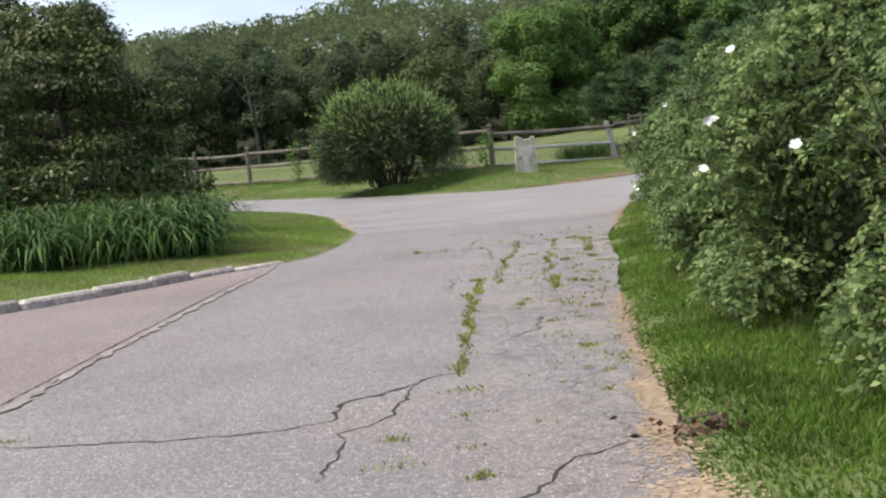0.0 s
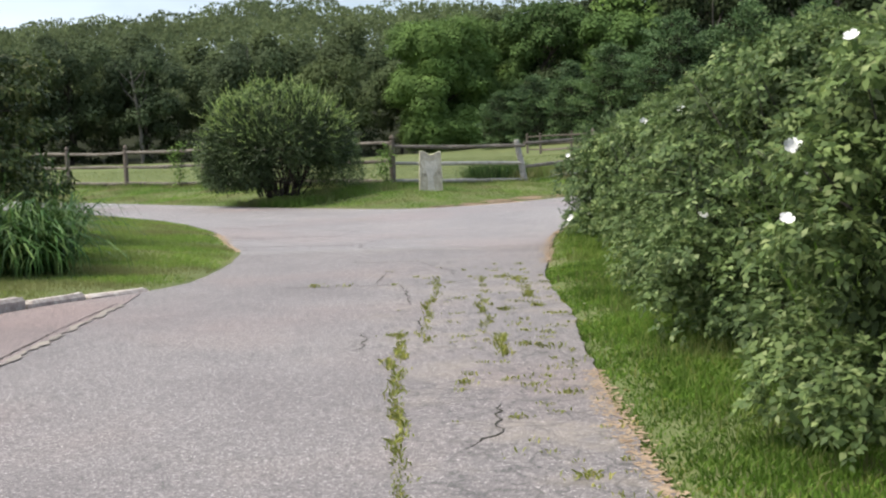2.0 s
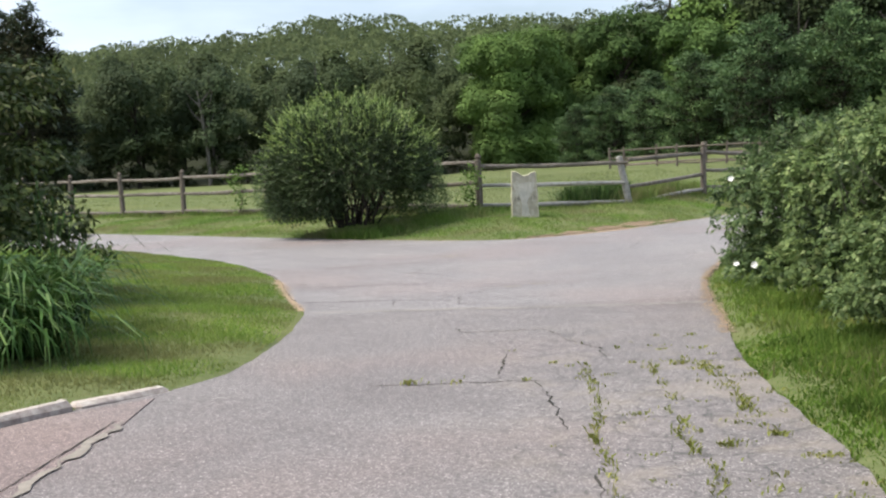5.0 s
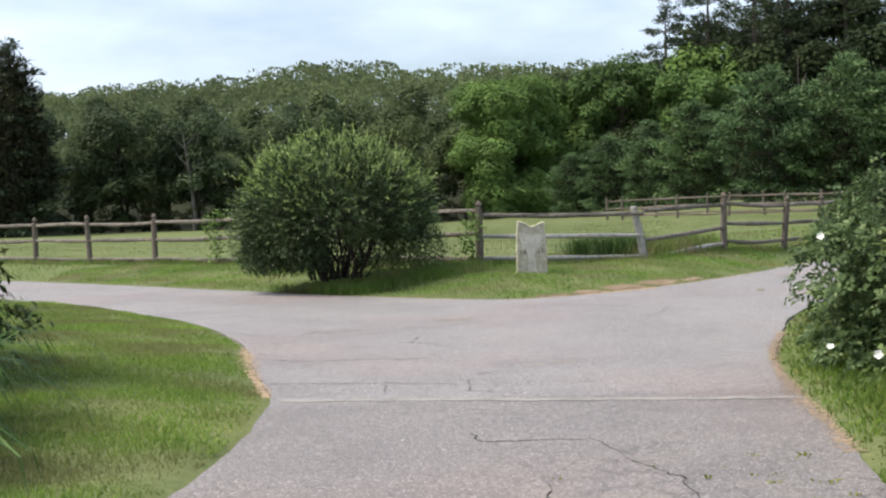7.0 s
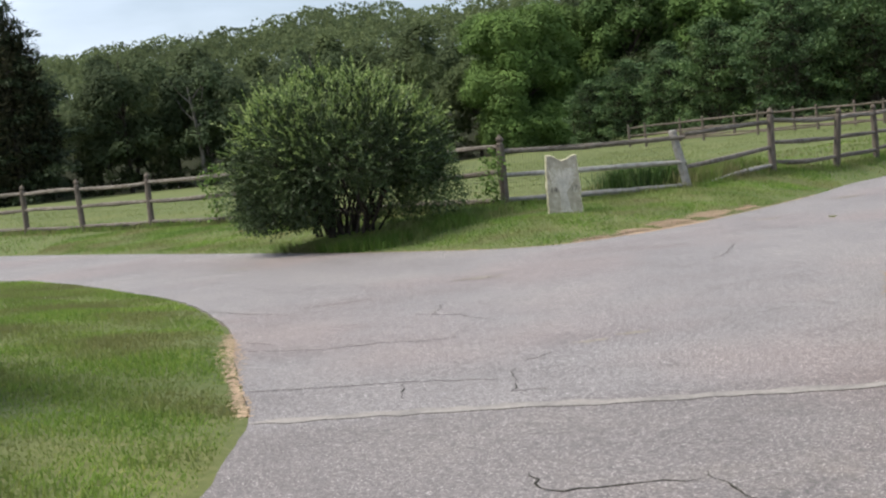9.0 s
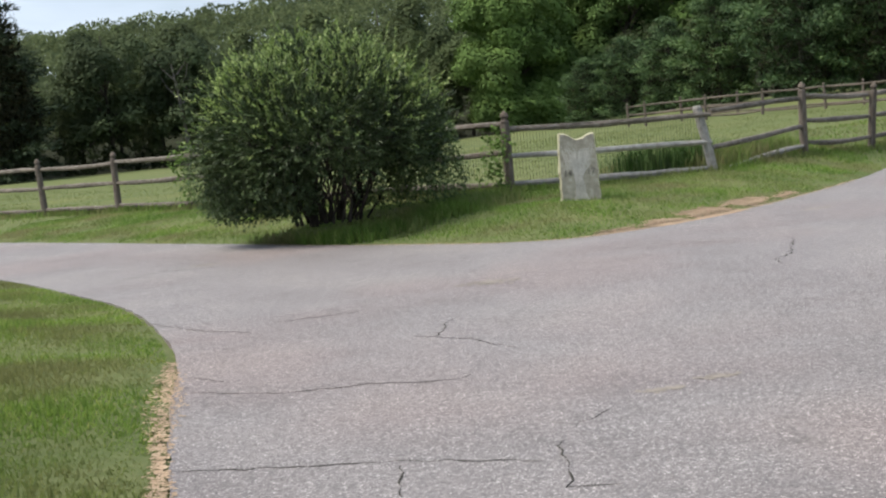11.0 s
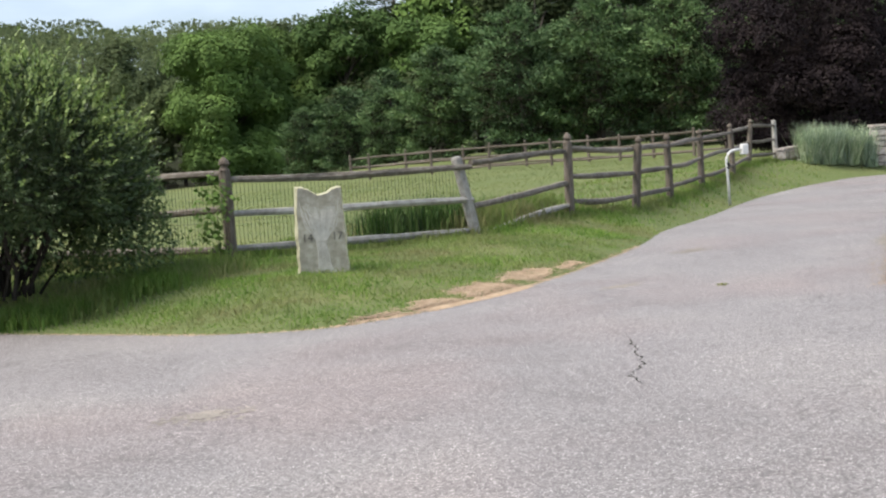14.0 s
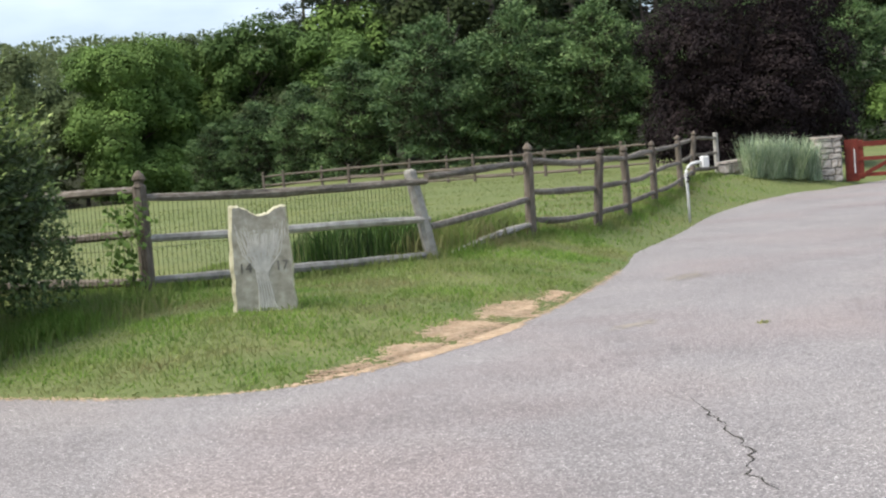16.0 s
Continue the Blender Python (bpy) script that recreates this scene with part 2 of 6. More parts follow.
M_WIRE = rough_solid("rusty_wire", [(0.3, (0.035, 0.03, 0.026)), (0.7, (0.07, 0.06, 0.05))], 30, 0.2)
M_BARK = rough_solid("bark", [(0.25, (0.035, 0.03, 0.025)), (0.5, (0.08, 0.07, 0.06)), (0.8, (0.16, 0.145, 0.125))], 6, 0.9, 0.03, stretch=(3, 3, 0.7))
M_STEM = rough_solid("dark_stems", [(0.25, (0.016, 0.013, 0.011)), (0.5, (0.035, 0.03, 0.025)), (0.8, (0.07, 0.06, 0.05))], 9, 0.8, 0.01, stretch=(3, 3, 0.7))
M_DEADWOOD = rough_solid("grey_deadwood", [(0.25, (0.08, 0.074, 0.066)), (0.6, (0.18, 0.168, 0.152)), (0.8, (0.26, 0.245, 0.225))], 3, 0.8, 0.03, stretch=(3, 3, 0.7))
M_WALLSTONE = rough_solid("field_stone", [(0.25, (0.17, 0.15, 0.135)), (0.5, (0.36, 0.33, 0.305)), (0.75, (0.6, 0.575, 0.55))], 7, 0.6, 0.015)
M_MORTAR = rough_solid("mortar", [(0.3, (0.2, 0.19, 0.18)), (0.7, (0.3, 0.285, 0.27))], 20, 0.6)
M_RED = rough_solid("red_painted_wood", [(0.25, (0.085, 0.017, 0.011)), (0.6, (0.135, 0.026, 0.018)), (0.8, (0.19, 0.05, 0.034))], 8, 0.3, 0.004, rough=0.6)
M_PIPE = rough_solid("galvanised_pipe", [(0.3, (0.42, 0.43, 0.44)), (0.7, (0.6, 0.61, 0.62))], 18, 0.15, 0.003, rough=0.5)
M_WHITE = rough_solid("white_plastic", [(0.3, (0.7, 0.7, 0.7)), (0.7, (0.82, 0.82, 0.82))], 12, 0.1, 0.003, rough=0.5)
M_DARK = rough_solid("dark_metal", [(0.3, (0.015, 0.015, 0.018)), (0.7, (0.035, 0.035, 0.04))], 18, 0.2, 0.003, rough=0.6)
M_ROOF = rough_solid("grey_shingles", [(0.3, (0.1, 0.092, 0.085)), (0.7, (0.165, 0.152, 0.14))], 3, 0.5, 0.02)
M_SIDING = rough_solid("grey_wall", [(0.3, (0.12, 0.115, 0.11)), (0.7, (0.18, 0.175, 0.17))], 3, 0.3, 0.02)
M_LITTER = rough_solid("dead_leaves", [(0.3, (0.06, 0.03, 0.022)), (0.7, (0.16, 0.09, 0.06))], 30, 0.4)

G_LAWN = foliage("lawn_blades", [(0, (0.126, 0.21, 0.0496)), (0.5, (0.181, 0.288, 0.068)), (0.88, (0.23, 0.334, 0.088)), (1, (0.339, 0.372, 0.136))], 0.5, 0.6, 0.5, 0.2, 0.82, (0.19, 0.18, 0.085))
G_NEAR = foliage("drive_edge_blades", [(0, (0.0888, 0.171, 0.0328)), (0.5, (0.136, 0.247, 0.0488)), (0.88, (0.184, 0.303, 0.0657)), (1, (0.296, 0.342, 0.122))], 0.42, 0.6, 1.2, 0.2, 0.6)
G_VERGE = foliage("verge_blades", [(0, (0.12, 0.21, 0.0498)), (0.5, (0.166, 0.278, 0.0664)), (0.88, (0.216, 0.331, 0.0869)), (1, (0.342, 0.402, 0.146))], 0.5, 0.65, 0.7, 0.2, 0.82, (0.27, 0.24, 0.13))
G_WEED = foliage("weed_blades", [(0.0, (0.152, 0.188, 0.0561)), (0.6, (0.216, 0.253, 0.0785)), (1.0, (0.342, 0.338, 0.146))], 0.3, 0.6, 0.7, 0.2, 0.8)
G_FIELD = foliage("meadow_blades", [(0, (0.174, 0.215, 0.0875)), (0.6, (0.199, 0.239, 0.102)), (1, (0.252, 0.277, 0.13))], 0.5, 0.75, 0.1, 0.1, 0.9)
G_LILY = foliage("daylily_blades", [(0.0, (0.026, 0.068, 0.018)), (0.6, (0.06, 0.13, 0.034)), (1.0, (0.17, 0.25, 0.1))], 0.22, 0.5, 0.9, 0.3, 0.6)
G_REED = foliage("silver_grass", [(0, (0.204, 0.281, 0.192)), (0.6, (0.337, 0.426, 0.324)), (1, (0.53, 0.593, 0.516))], 0.25, 0.5, 0.9, 0.3, 0.8)
G_ROSE = foliage("rose_leaves", [(0, (0.0682, 0.111, 0.0485)), (0.45, (0.11, 0.17, 0.0711)), (0.86, (0.18, 0.251, 0.109)), (1, (0.289, 0.353, 0.194))], 0.32, 0.55, 1.7, 0.3, 0.6)
# darker copy of the rose leaf: the hedge's inner shade is in the colour
G_ROSESHADE = foliage("shaded_rose_leaves", [(0, (0.0208, 0.0354, 0.0146)), (0.6, (0.0416, 0.0645, 0.025)), (1, (0.0728, 0.104, 0.0416))], 0.2, 0.6, 1.7, 0.2, 0.6)
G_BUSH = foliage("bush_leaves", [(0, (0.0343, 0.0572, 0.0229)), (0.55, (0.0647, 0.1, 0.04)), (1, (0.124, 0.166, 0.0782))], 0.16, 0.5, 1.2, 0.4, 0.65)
# pale new growth, with the light on the bush's top put into its colour
G_BUSHTIP = foliage("bush_new_growth_lit", [(0, (0.131, 0.206, 0.0648)), (0.6, (0.248, 0.342, 0.125)), (1, (0.41, 0.497, 0.22))], 0.24, 0.5, 1.2, 0.4, 0.75)
G_DOG = foliage("dogwood_leaves", [(0, (0.03, 0.0524, 0.0167)), (0.6, (0.0601, 0.0893, 0.0278)), (0.9, (0.12, 0.147, 0.051)), (1, (0.3, 0.315, 0.186))], 0.25, 0.5, 0.9, 0.4, 0.6)
# greyed and paled: distance haze is mixed into this leaf colour
G_OAK = foliage("hazed_woodland_leaves", [(0, (0.103, 0.141, 0.0753)), (0.6, (0.121, 0.161, 0.0853)), (1, (0.14, 0.18, 0.0969))], 0.34, 0.75, 0.13, 0.2, 0.6)
G_MAPLE = foliage("bright_maple_leaves", [(0, (0.118, 0.197, 0.0608)), (0.6, (0.139, 0.226, 0.0693)), (1, (0.162, 0.253, 0.0815))], 0.2, 0.7, 0.2, 0.2, 0.7)
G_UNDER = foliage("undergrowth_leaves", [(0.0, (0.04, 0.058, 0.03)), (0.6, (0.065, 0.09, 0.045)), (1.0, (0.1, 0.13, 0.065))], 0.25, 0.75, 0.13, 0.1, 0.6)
# shaded copy of the woodland leaf: the wood's gloom is put into the colour
G_SHADE = foliage("shaded_wood_leaves", [(0, (0.0272, 0.0403, 0.0217)), (0.6, (0.0427, 0.062, 0.031)), (1, (0.0657, 0.0893, 0.0465))], 0.25, 0.75, 0.13, 0.1, 0.6)
G_LEAFY = foliage("mid_green_leaves", [(0, (0.0771, 0.131, 0.0456)), (0.6, (0.0952, 0.156, 0.0533)), (1, (0.12, 0.186, 0.066))], 0.2, 0.75, 0.2, 0.15, 0.65)
# near-black filling colour: the shade inside pine crowns, painted
G_PINESHADE = foliage("pine_inner_shade", [(0.0, (0.018, 0.02, 0.014)), (1.0, (0.035, 0.036, 0.024))], 0.05, 0.9, 0.3, 0.05, 0.7)
G_PINE = foliage("pine_needles", [(0, (0.0589, 0.109, 0.0501)), (0.6, (0.107, 0.181, 0.0798)), (1, (0.214, 0.306, 0.145))], 0.12, 0.6, 0.25, 0.25, 0.6)
G_DARKPINE = foliage("dark_pine_needles", [(0, (0.0287, 0.0436, 0.0275)), (0.6, (0.0516, 0.0734, 0.0459)), (1, (0.0918, 0.121, 0.0746))], 0.15, 0.65, 0.3, 0.2, 0.6)
G_PURPLE = foliage("purple_leaves", [(0, (0.0149, 0.0109, 0.0141)), (0.6, (0.0231, 0.0172, 0.0214)), (1, (0.0428, 0.0317, 0.0386))], 0.12, 0.7, 0.4, 0.1, 0.6)
# the hillside's haze is likewise put into the leaf colour
G_HILL = foliage("hazed_hill_leaves", [(0, (0.131, 0.168, 0.0941)), (0.6, (0.15, 0.191, 0.106)), (1, (0.172, 0.213, 0.119))], 0.46, 0.75, 0.05, 0.15, 0.6)
G_PETAL = rough_solid("white_petals", [(0.3, (0.72, 0.72, 0.7)), (0.7, (0.85, 0.85, 0.83))], 40, 0.1, 0.003, rough=0.6)


# ---- shape helpers ----
def polys(name, P, mat, parent=None, label=""):
    """One mesh of separate faces; P is faces x corners x 3."""
    P = np.asarray(P, dtype=np.float32)
    f, k = P.shape[:2]
    me = bpy.data.meshes.new(name)
    me.vertices.add(f * k)
    me.vertices.foreach_set("co", P.reshape(-1))
    me.loops.add(f * k)
    me.loops.foreach_set("vertex_index", np.arange(f * k, dtype=np.int32))
    me.polygons.add(f)
    me.polygons.foreach_set("loop_start", np.arange(0, f * k, k, dtype=np.int32))
    me.update(calc_edges=True)
    me.materials.append(mat)
    ob = new(name, me)
    if parent:
        ob.parent = parent
    if label:
        tagged(ob, label)
    return ob


class Geo:
    """Collects vertices and faces for one mesh."""

    def __init__(self):
        self.v, self.f = [], []

    def tube(self, pts, radii, sides=7, rng=None, rough=0.0, caps=True):
        pts = [Vector(p) for p in pts]
        base = len(self.v)
        for i, p in enumerate(pts):
            a = pts[max(i - 1, 0)]
            b = pts[min(i + 1, len(pts) - 1)]
            d = (b - a).normalized()
            s = d.cross(Vector((0, 0, 1)) if abs(d.z) < 0.9 else Vector((1, 0, 0))).normalized()
            u = s.cross(d)
            for k in range(sides):
                t = 2 * math.pi * k / sides
                r = radii[i] * (1 + (rng.uniform(-rough, rough) if rng else 0))
                self.v.append(tuple(p + r * (math.cos(t) * s + math.sin(t) * u)))
        for i in range(len(pts) - 1):
            for k in range(sides):
                a, b = base + i * sides + k, base + i * sides + (k + 1) % sides
                self.f.append((a, b, b + sides, a + sides))
        if caps:
            self.f.append(tuple(base + k for k in reversed(range(sides))))
            self.f.append(tuple(base + (len(pts) - 1) * sides + k for k in range(sides)))
        return self

    def box(self, m, sx, sy, sz, bevel=0.01):
        """A box with chamfered upright edges and a chamfered top, centred on m, base at z = 0 of m."""
        b = min(bevel, sx * 0.4, sy * 0.4)
        base = len(self.v)

        def ring(x, y, z, c):
            for px, py in ((x - c, -y), (x, -y + c), (x, y - c), (x - c, y), (-x + c, y), (-x, y - c), (-x, -y + c), (-x + c, -y)):
                self.v.append(tuple(m @ Vector((px, py, z))))
        ring(sx / 2, sy / 2, 0, b)
        ring(sx / 2, sy / 2, sz - b, b)
        ring(sx / 2 - b, sy / 2 - b, sz, b * 0.5)
        for i in range(2):
            for k in range(8):
                a, c = base + i * 8 + k, base + i * 8 + (k + 1) % 8
                self.f.append((a, c, c + 8, a + 8))
        self.f.append(tuple(base + k for k in reversed(range(8))))
        self.f.append(tuple(base + 16 + k for k in range(8)))
        return self

    def make(self, name, mat, parent=None, label="", smooth=False):
        me = bpy.data.meshes.new(name)
        me.from_pydata(self.v, [], self.f)
        me.materials.append(mat)
        if smooth:
            me.polygons.foreach_set("use_smooth", [True] * len(me.polygons))
        me.update()
        ob = new(name, me)
        if parent:
            ob.parent = parent
        if label:
            tagged(ob, label)
        return ob


def empty(name, x, y, z, label, category, group="", kind="", turn=0):
    ob = new(name)
    ob.empty_display_size = 0.1
    ob.matrix_world = pose(x, y, z, 0, 0, turn)
    bpy.context.view_layer.update()
    return tagged(ob, label, category, group, kind)


def unit(a):
    return a / np.maximum(np.linalg.norm(a, axis=-1, keepdims=True), 1e-9)


def leaf_quads(rng, base, way, length, width, fold=0.15, face=None):
    """A folded pointed leaf at every base, growing along way; its upper side turned roughly to face."""
    way = unit(way)
    if face is None:
        face = unit(rng.normal(size=way.shape))
    side = unit(np.cross(way, face))
    up = np.cross(side, way)
    L = (length * rng.uniform(0.7, 1.25, len(base)))[:, None]
    W = (width * rng.uniform(0.7, 1.25, len(base)))[:, None] * 0.5
    return np.stack([base, base + way * L * 0.45 + side * W + up * W * fold * 2, base + way * L,
                     base + way * L * 0.45 - side * W + up * W * fold * 2], 1)


def sphere_dirs(rng, n):
    return unit(rng.normal(size=(n, 3)))


def lumps(rng, d, amount, seed, freq=2.0):
    """A smooth uneven factor for directions d."""
    ph = np.random.RandomState(seed).uniform(0, 6.28, (5, 3))
    fr = np.random.RandomState(seed + 1).uniform(0.6, 1.6, (5, 3)) * freq
    s = sum(np.sin((d * fr[i] + ph[i]).sum(1) * (1 + 0.3 * i)) for i in range(5)) / 3.0
    return 1 + amount * s


def outer(p, lobes, own, share=0.74):
    """Which points lie outside the cores of all other lobes."""
    keep = np.ones(len(p), bool)
    for j, (c, r) in enumerate(lobes):
        if j != own:
            keep &= (((p - np.array(c)) / (np.array(r) * share)) ** 2).sum(1) > 1
    return keep


def crown_lobes(rng, lobes, per_area, leaf, out=0.55, up=0.25, depth=0.3, jitter=0.35, stretch=0.6, tumble=0.42, flatten=0.0, lie=0.0, gap=0.45):
    """Leaves over a set of lobes (centre, radii): uneven shells with gaps; lie: how far the blades lie flat in the lobe's skin; returns quads."""
    res = []
    for i, (c, r) in enumerate(lobes):
        c, r = np.array(c, float), np.array(r, float)
        area = 12.6 * (r[0] * r[1] * r[2]) ** 0.667
        n = int(area * per_area)
        d = sphere_dirs(rng, n)
        d = d[d[:, 2] > -0.75]
        f = lumps(rng, d, 0.2, i * 7 + len(lobes), 3.0) * (1 - depth * rng.power(0.5, len(d)) * rng.uniform(0, 1, len(d)))
        keep = lumps(rng, d, 1.0, i * 13 + 3, 4.5) > gap
        d, f = d[keep], f[keep]
        p = c + d * r * f[:, None] + rng.normal(size=(len(d), 3)) * leaf * jitter
        k = outer(p, lobes, i)
        p, d = p[k], d[k]
        way = d * out * 0.6 + np.array((0, 0, up * 0.6)) + rng.normal(size=d.shape) * 0.6
        face = unit(d * (0.9 - 0.4 * flatten) + np.array((0, 0, 0.35 + 0.6 * flatten)) + rng.normal(size=d.shape) * tumble)
        way = way - face * (way * face).sum(1)[:, None] * lie
        res.append(leaf_quads(rng, p, way, leaf, leaf * stretch, 0.15, face))
    return np.concatenate(res)


def tufts(rng, xy, z, height, width, lean=0.45, simple=False):
    """Grass blades as bent triangles-and-quads: one narrow leaf each."""
    n = len(xy)
    base = np.column_stack([xy, z])
    a = rng.uniform(0, 2 * np.pi, n)
    bend = rng.uniform(0.05, lean, n)
    h = height * rng.uniform(0.55, 1.3, n)
    out = np.column_stack([np.cos(a), np.sin(a), np.zeros(n)])
    side = np.column_stack([-np.sin(a + 0.5), np.cos(a + 0.5), np.zeros(n)]) * (width * rng.uniform(0.7, 1.3, n) * 0.5)[:, None]
    mid = base + out * (h * bend * 0.35)[:, None] + np.array((0, 0, 1)) * (h * 0.55)[:, None]
    tip = base + out * (h * bend * 1.3)[:, None] + np.array((0, 0, 1)) * (h * (1 - bend * 0.35))[:, None]
    if simple:
        return np.stack([base - side, base + side, tip], 1)
    return np.stack([base - side * 0.7, base + side * 0.7, mid + side, tip, mid - side], 1)


def arching(rng, roots, length, width, rise, out_dir=None, seg=5):
    """Long arching blades made of strips of quads."""
    res = []
    for p in roots:
        a = rng.uniform(0, 2 * math.pi) if out_dir is None else out_dir + rng.uniform(-1.3, 1.3)
        L, th = length * rng.uniform(0.65, 1.2), rng.uniform(0.12, 0.5) if out_dir is None else rng.uniform(0.15, 0.75)
        o = np.array((math.cos(a), math.sin(a), 0.0))
        s = np.array((-math.sin(a), math.cos(a), 0.0)) * width * rng.uniform(0.7, 1.2) * 0.5
        q, prev, pos = th, None, np.array(p, float)
        for k in range(seg + 1):
            t = k / seg
            w = s * (1 - t ** 2.2) * (0.6 + 0.4 * min(1, t * 4))
            if prev is not None:
                res.append([prev[0], prev[1], pos + w, pos - w])
            prev = (pos - w, pos + w)
            pos = pos + (o * math.sin(q) + np.array((0, 0, 1.0)) * math.cos(q)) * L / seg
            q += rise * (0.6 + t) / seg * 2
    return np.array(res)


# ---- plan of the paving ----
def smooth_line(pts, step):
    """Catmull-Rom through the points, resampled to about step."""
    P = [Vector(p) for p in pts]
    out = []
    for i in range(len(P) - 1):
        a, b, c, d = P[max(i - 1, 0)], P[i], P[i + 1], P[min(i + 2, len(P) - 1)]
        n = max(1, int((c - b).length / step))
        for k in range(n):
            t = k / n
            out.append(0.5 * ((2 * b) + (c - a) * t + (2 * a - 5 * b + 4 * c - d) * t * t + (3 * b - a - 3 * c + d) * t ** 3))
    return out + [P[-1]]


EDGE_RIGHT = [(0.85, -30), (0.88, 0), (0.93, 4.8), (1.02, 5.9), (1.1, 7), (1.22, 8.6), (1.5, 11), (1.78, 13), (2.05, 15.7), (2.35, 17.4), (2.6, 18.6),
              (2.85, 20), (3.3, 22), (3.95, 23.9), (4.9, 26.4), (6.2, 28.8), (7.9, 31.0), (10.1, 34.1), (12.0, 36.5), (13.6, 38.6), (16.1, 41.1), (20.6, 45.4), (26.4, 50.0), (34, 55.5), (60, 72)]
EDGE_FAR = [(56, 80), (40, 68), (30, 59.4), (25.6, 55.4), (21.1, 53.0), (15.7, 47.6), (11.4, 42.1), (9.1, 39.3), (7.7, 37.1), (5.7, 34.4), (4.4, 32.9), (3.5, 32.1),
            (2.5, 31.4), (1.8, 31.2), (1.0, 31.5), (0.2, 32.2), (-1.4, 33.8), (-2.8, 35.6), (-4.5, 37.6), (-6.97, 40.6), (-10.6, 44.6), (-20, 54), (-48, 80)]
EDGE_LEFT = [(-52, 76), (-23, 50), (-12, 40), (-8.1, 36.0), (-5.8, 33.2), (-3.9, 29.9), (-3.0, 28.1), (-2.37, 26.2), (-1.97, 24.5), (-1.74, 22.8), (-1.5, 21.4),
             (-1.36, 20.4), (-1.38, 19), (-1.46, 18), (-1.62, 16.9), (-1.78, 16.4), (-2.0, 16.0)]
KERB = [(-2.0, 16.0), (-2.6, 15.35), (-3.1, 14.6), (-3.8, 13.65), (-4.5, 12.95), (-6.5, 11.6), (-10, 10), (-25, 6)]
rr = random.Random(4)


def ragged(line, amount):
    return [p + Vector((rr.uniform(-amount, amount), rr.uniform(-amount, amount))) for p in line]


L_RIGHT = ragged(smooth_line(EDGE_RIGHT, 0.16), 0.018)
L_FAR = ragged(smooth_line(EDGE_FAR, 0.2), 0.02)
L_LEFT = ragged(smooth_line(EDGE_LEFT, 0.18), 0.015)
L_KERB = smooth_line(KERB, 0.3)
OUTLINE = L_RIGHT + L_FAR + L_LEFT + L_KERB + [Vector((-25, -30))]
_C = [[p for k, p in enumerate(smooth_line(e, 0.5)) if abs(p.x) < 26 and -2 < p.y < 60 or k % 6 == 0] for e in (EDGE_RIGHT, EDGE_FAR, EDGE_LEFT, KERB)]
_A = np.array([tuple(p) for c in _C for p in c] + [(-25, -30)])
_B = np.roll(_A, -1, 0)
_S = np.array([k for c, k in zip(_C, (0, 1, 2, 2)) for p in c] + [3])


def paving(x, y):
    """Distance to the edge of the paving (negative on it), and which side's edge is nearest."""
    P = np.column_stack([np.ravel(x), np.ravel(y)])
    dist, which = np.empty(len(P)), np.empty(len(P), int)
    ab = _B - _A
    L2 = np.maximum((ab ** 2).sum(1), 1e-12)
    for s in range(0, len(P), 3000):
        q = P[s:s + 3000, None, :]
        t = np.clip(((q - _A) * ab).sum(2) / L2, 0, 1)
        e = q - (_A + ab * t[..., None])
        d2 = (e ** 2).sum(2)
        k = d2.argmin(1)
        dist[s:s + 3000] = np.sqrt(d2[np.arange(len(k)), k])
        which[s:s + 3000] = _S[k]
        yy, xx = q[..., 1], q[..., 0]
        cross = ((_A[:, 1] > yy) != (_B[:, 1] > yy)) & (xx < (ab[:, 0]) * (yy - _A[:, 1]) / np.where(ab[:, 1] == 0, 1e-9, ab[:, 1]) + _A[:, 0])
        inside = cross.sum(1) % 2 == 1
        dist[s:s + 3000][inside] *= -1
    return dist.reshape(np.shape(x)), which.reshape(np.shape(x))


class Lattice:
    """The distance to the paving stored on a lattice, to look up many places fast."""

    def __init__(self, x0, y0, x1, y1, step):
        self.x0, self.y0, self.step = x0, y0, step
        self.nx, self.ny = int((x1 - x0) / step) + 1, int((y1 - y0) / step) + 1
        X, Y = np.meshgrid(x0 + step * np.arange(self.nx), y0 + step * np.arange(self.ny))
        self.d, self.w = paving(X, Y)

    def find(self, x, y):
        u, v = (x - self.x0) / self.step, (y - self.y0) / self.step
        i, j = np.clip(u.astype(int), 0, self.nx - 2), np.clip(v.astype(int), 0, self.ny - 2)
        fu, fv = np.clip(u - i, 0, 1), np.clip(v - j, 0, 1)
        d = (self.d[j, i] * (1 - fu) + self.d[j, i + 1] * fu) * (1 - fv) + (self.d[j + 1, i] * (1 - fu) + self.d[j + 1, i + 1] * fu) * fv
        return d, self.w[j, i]


NEAR, WIDE = Lattice(-30, 0, 34, 64, 0.25), Lattice(-320, 30, 320, 420, 4.0)


def ss(t):
    t = np.clip(t, 0, 1)
    return t * t * (3 - 2 * t)


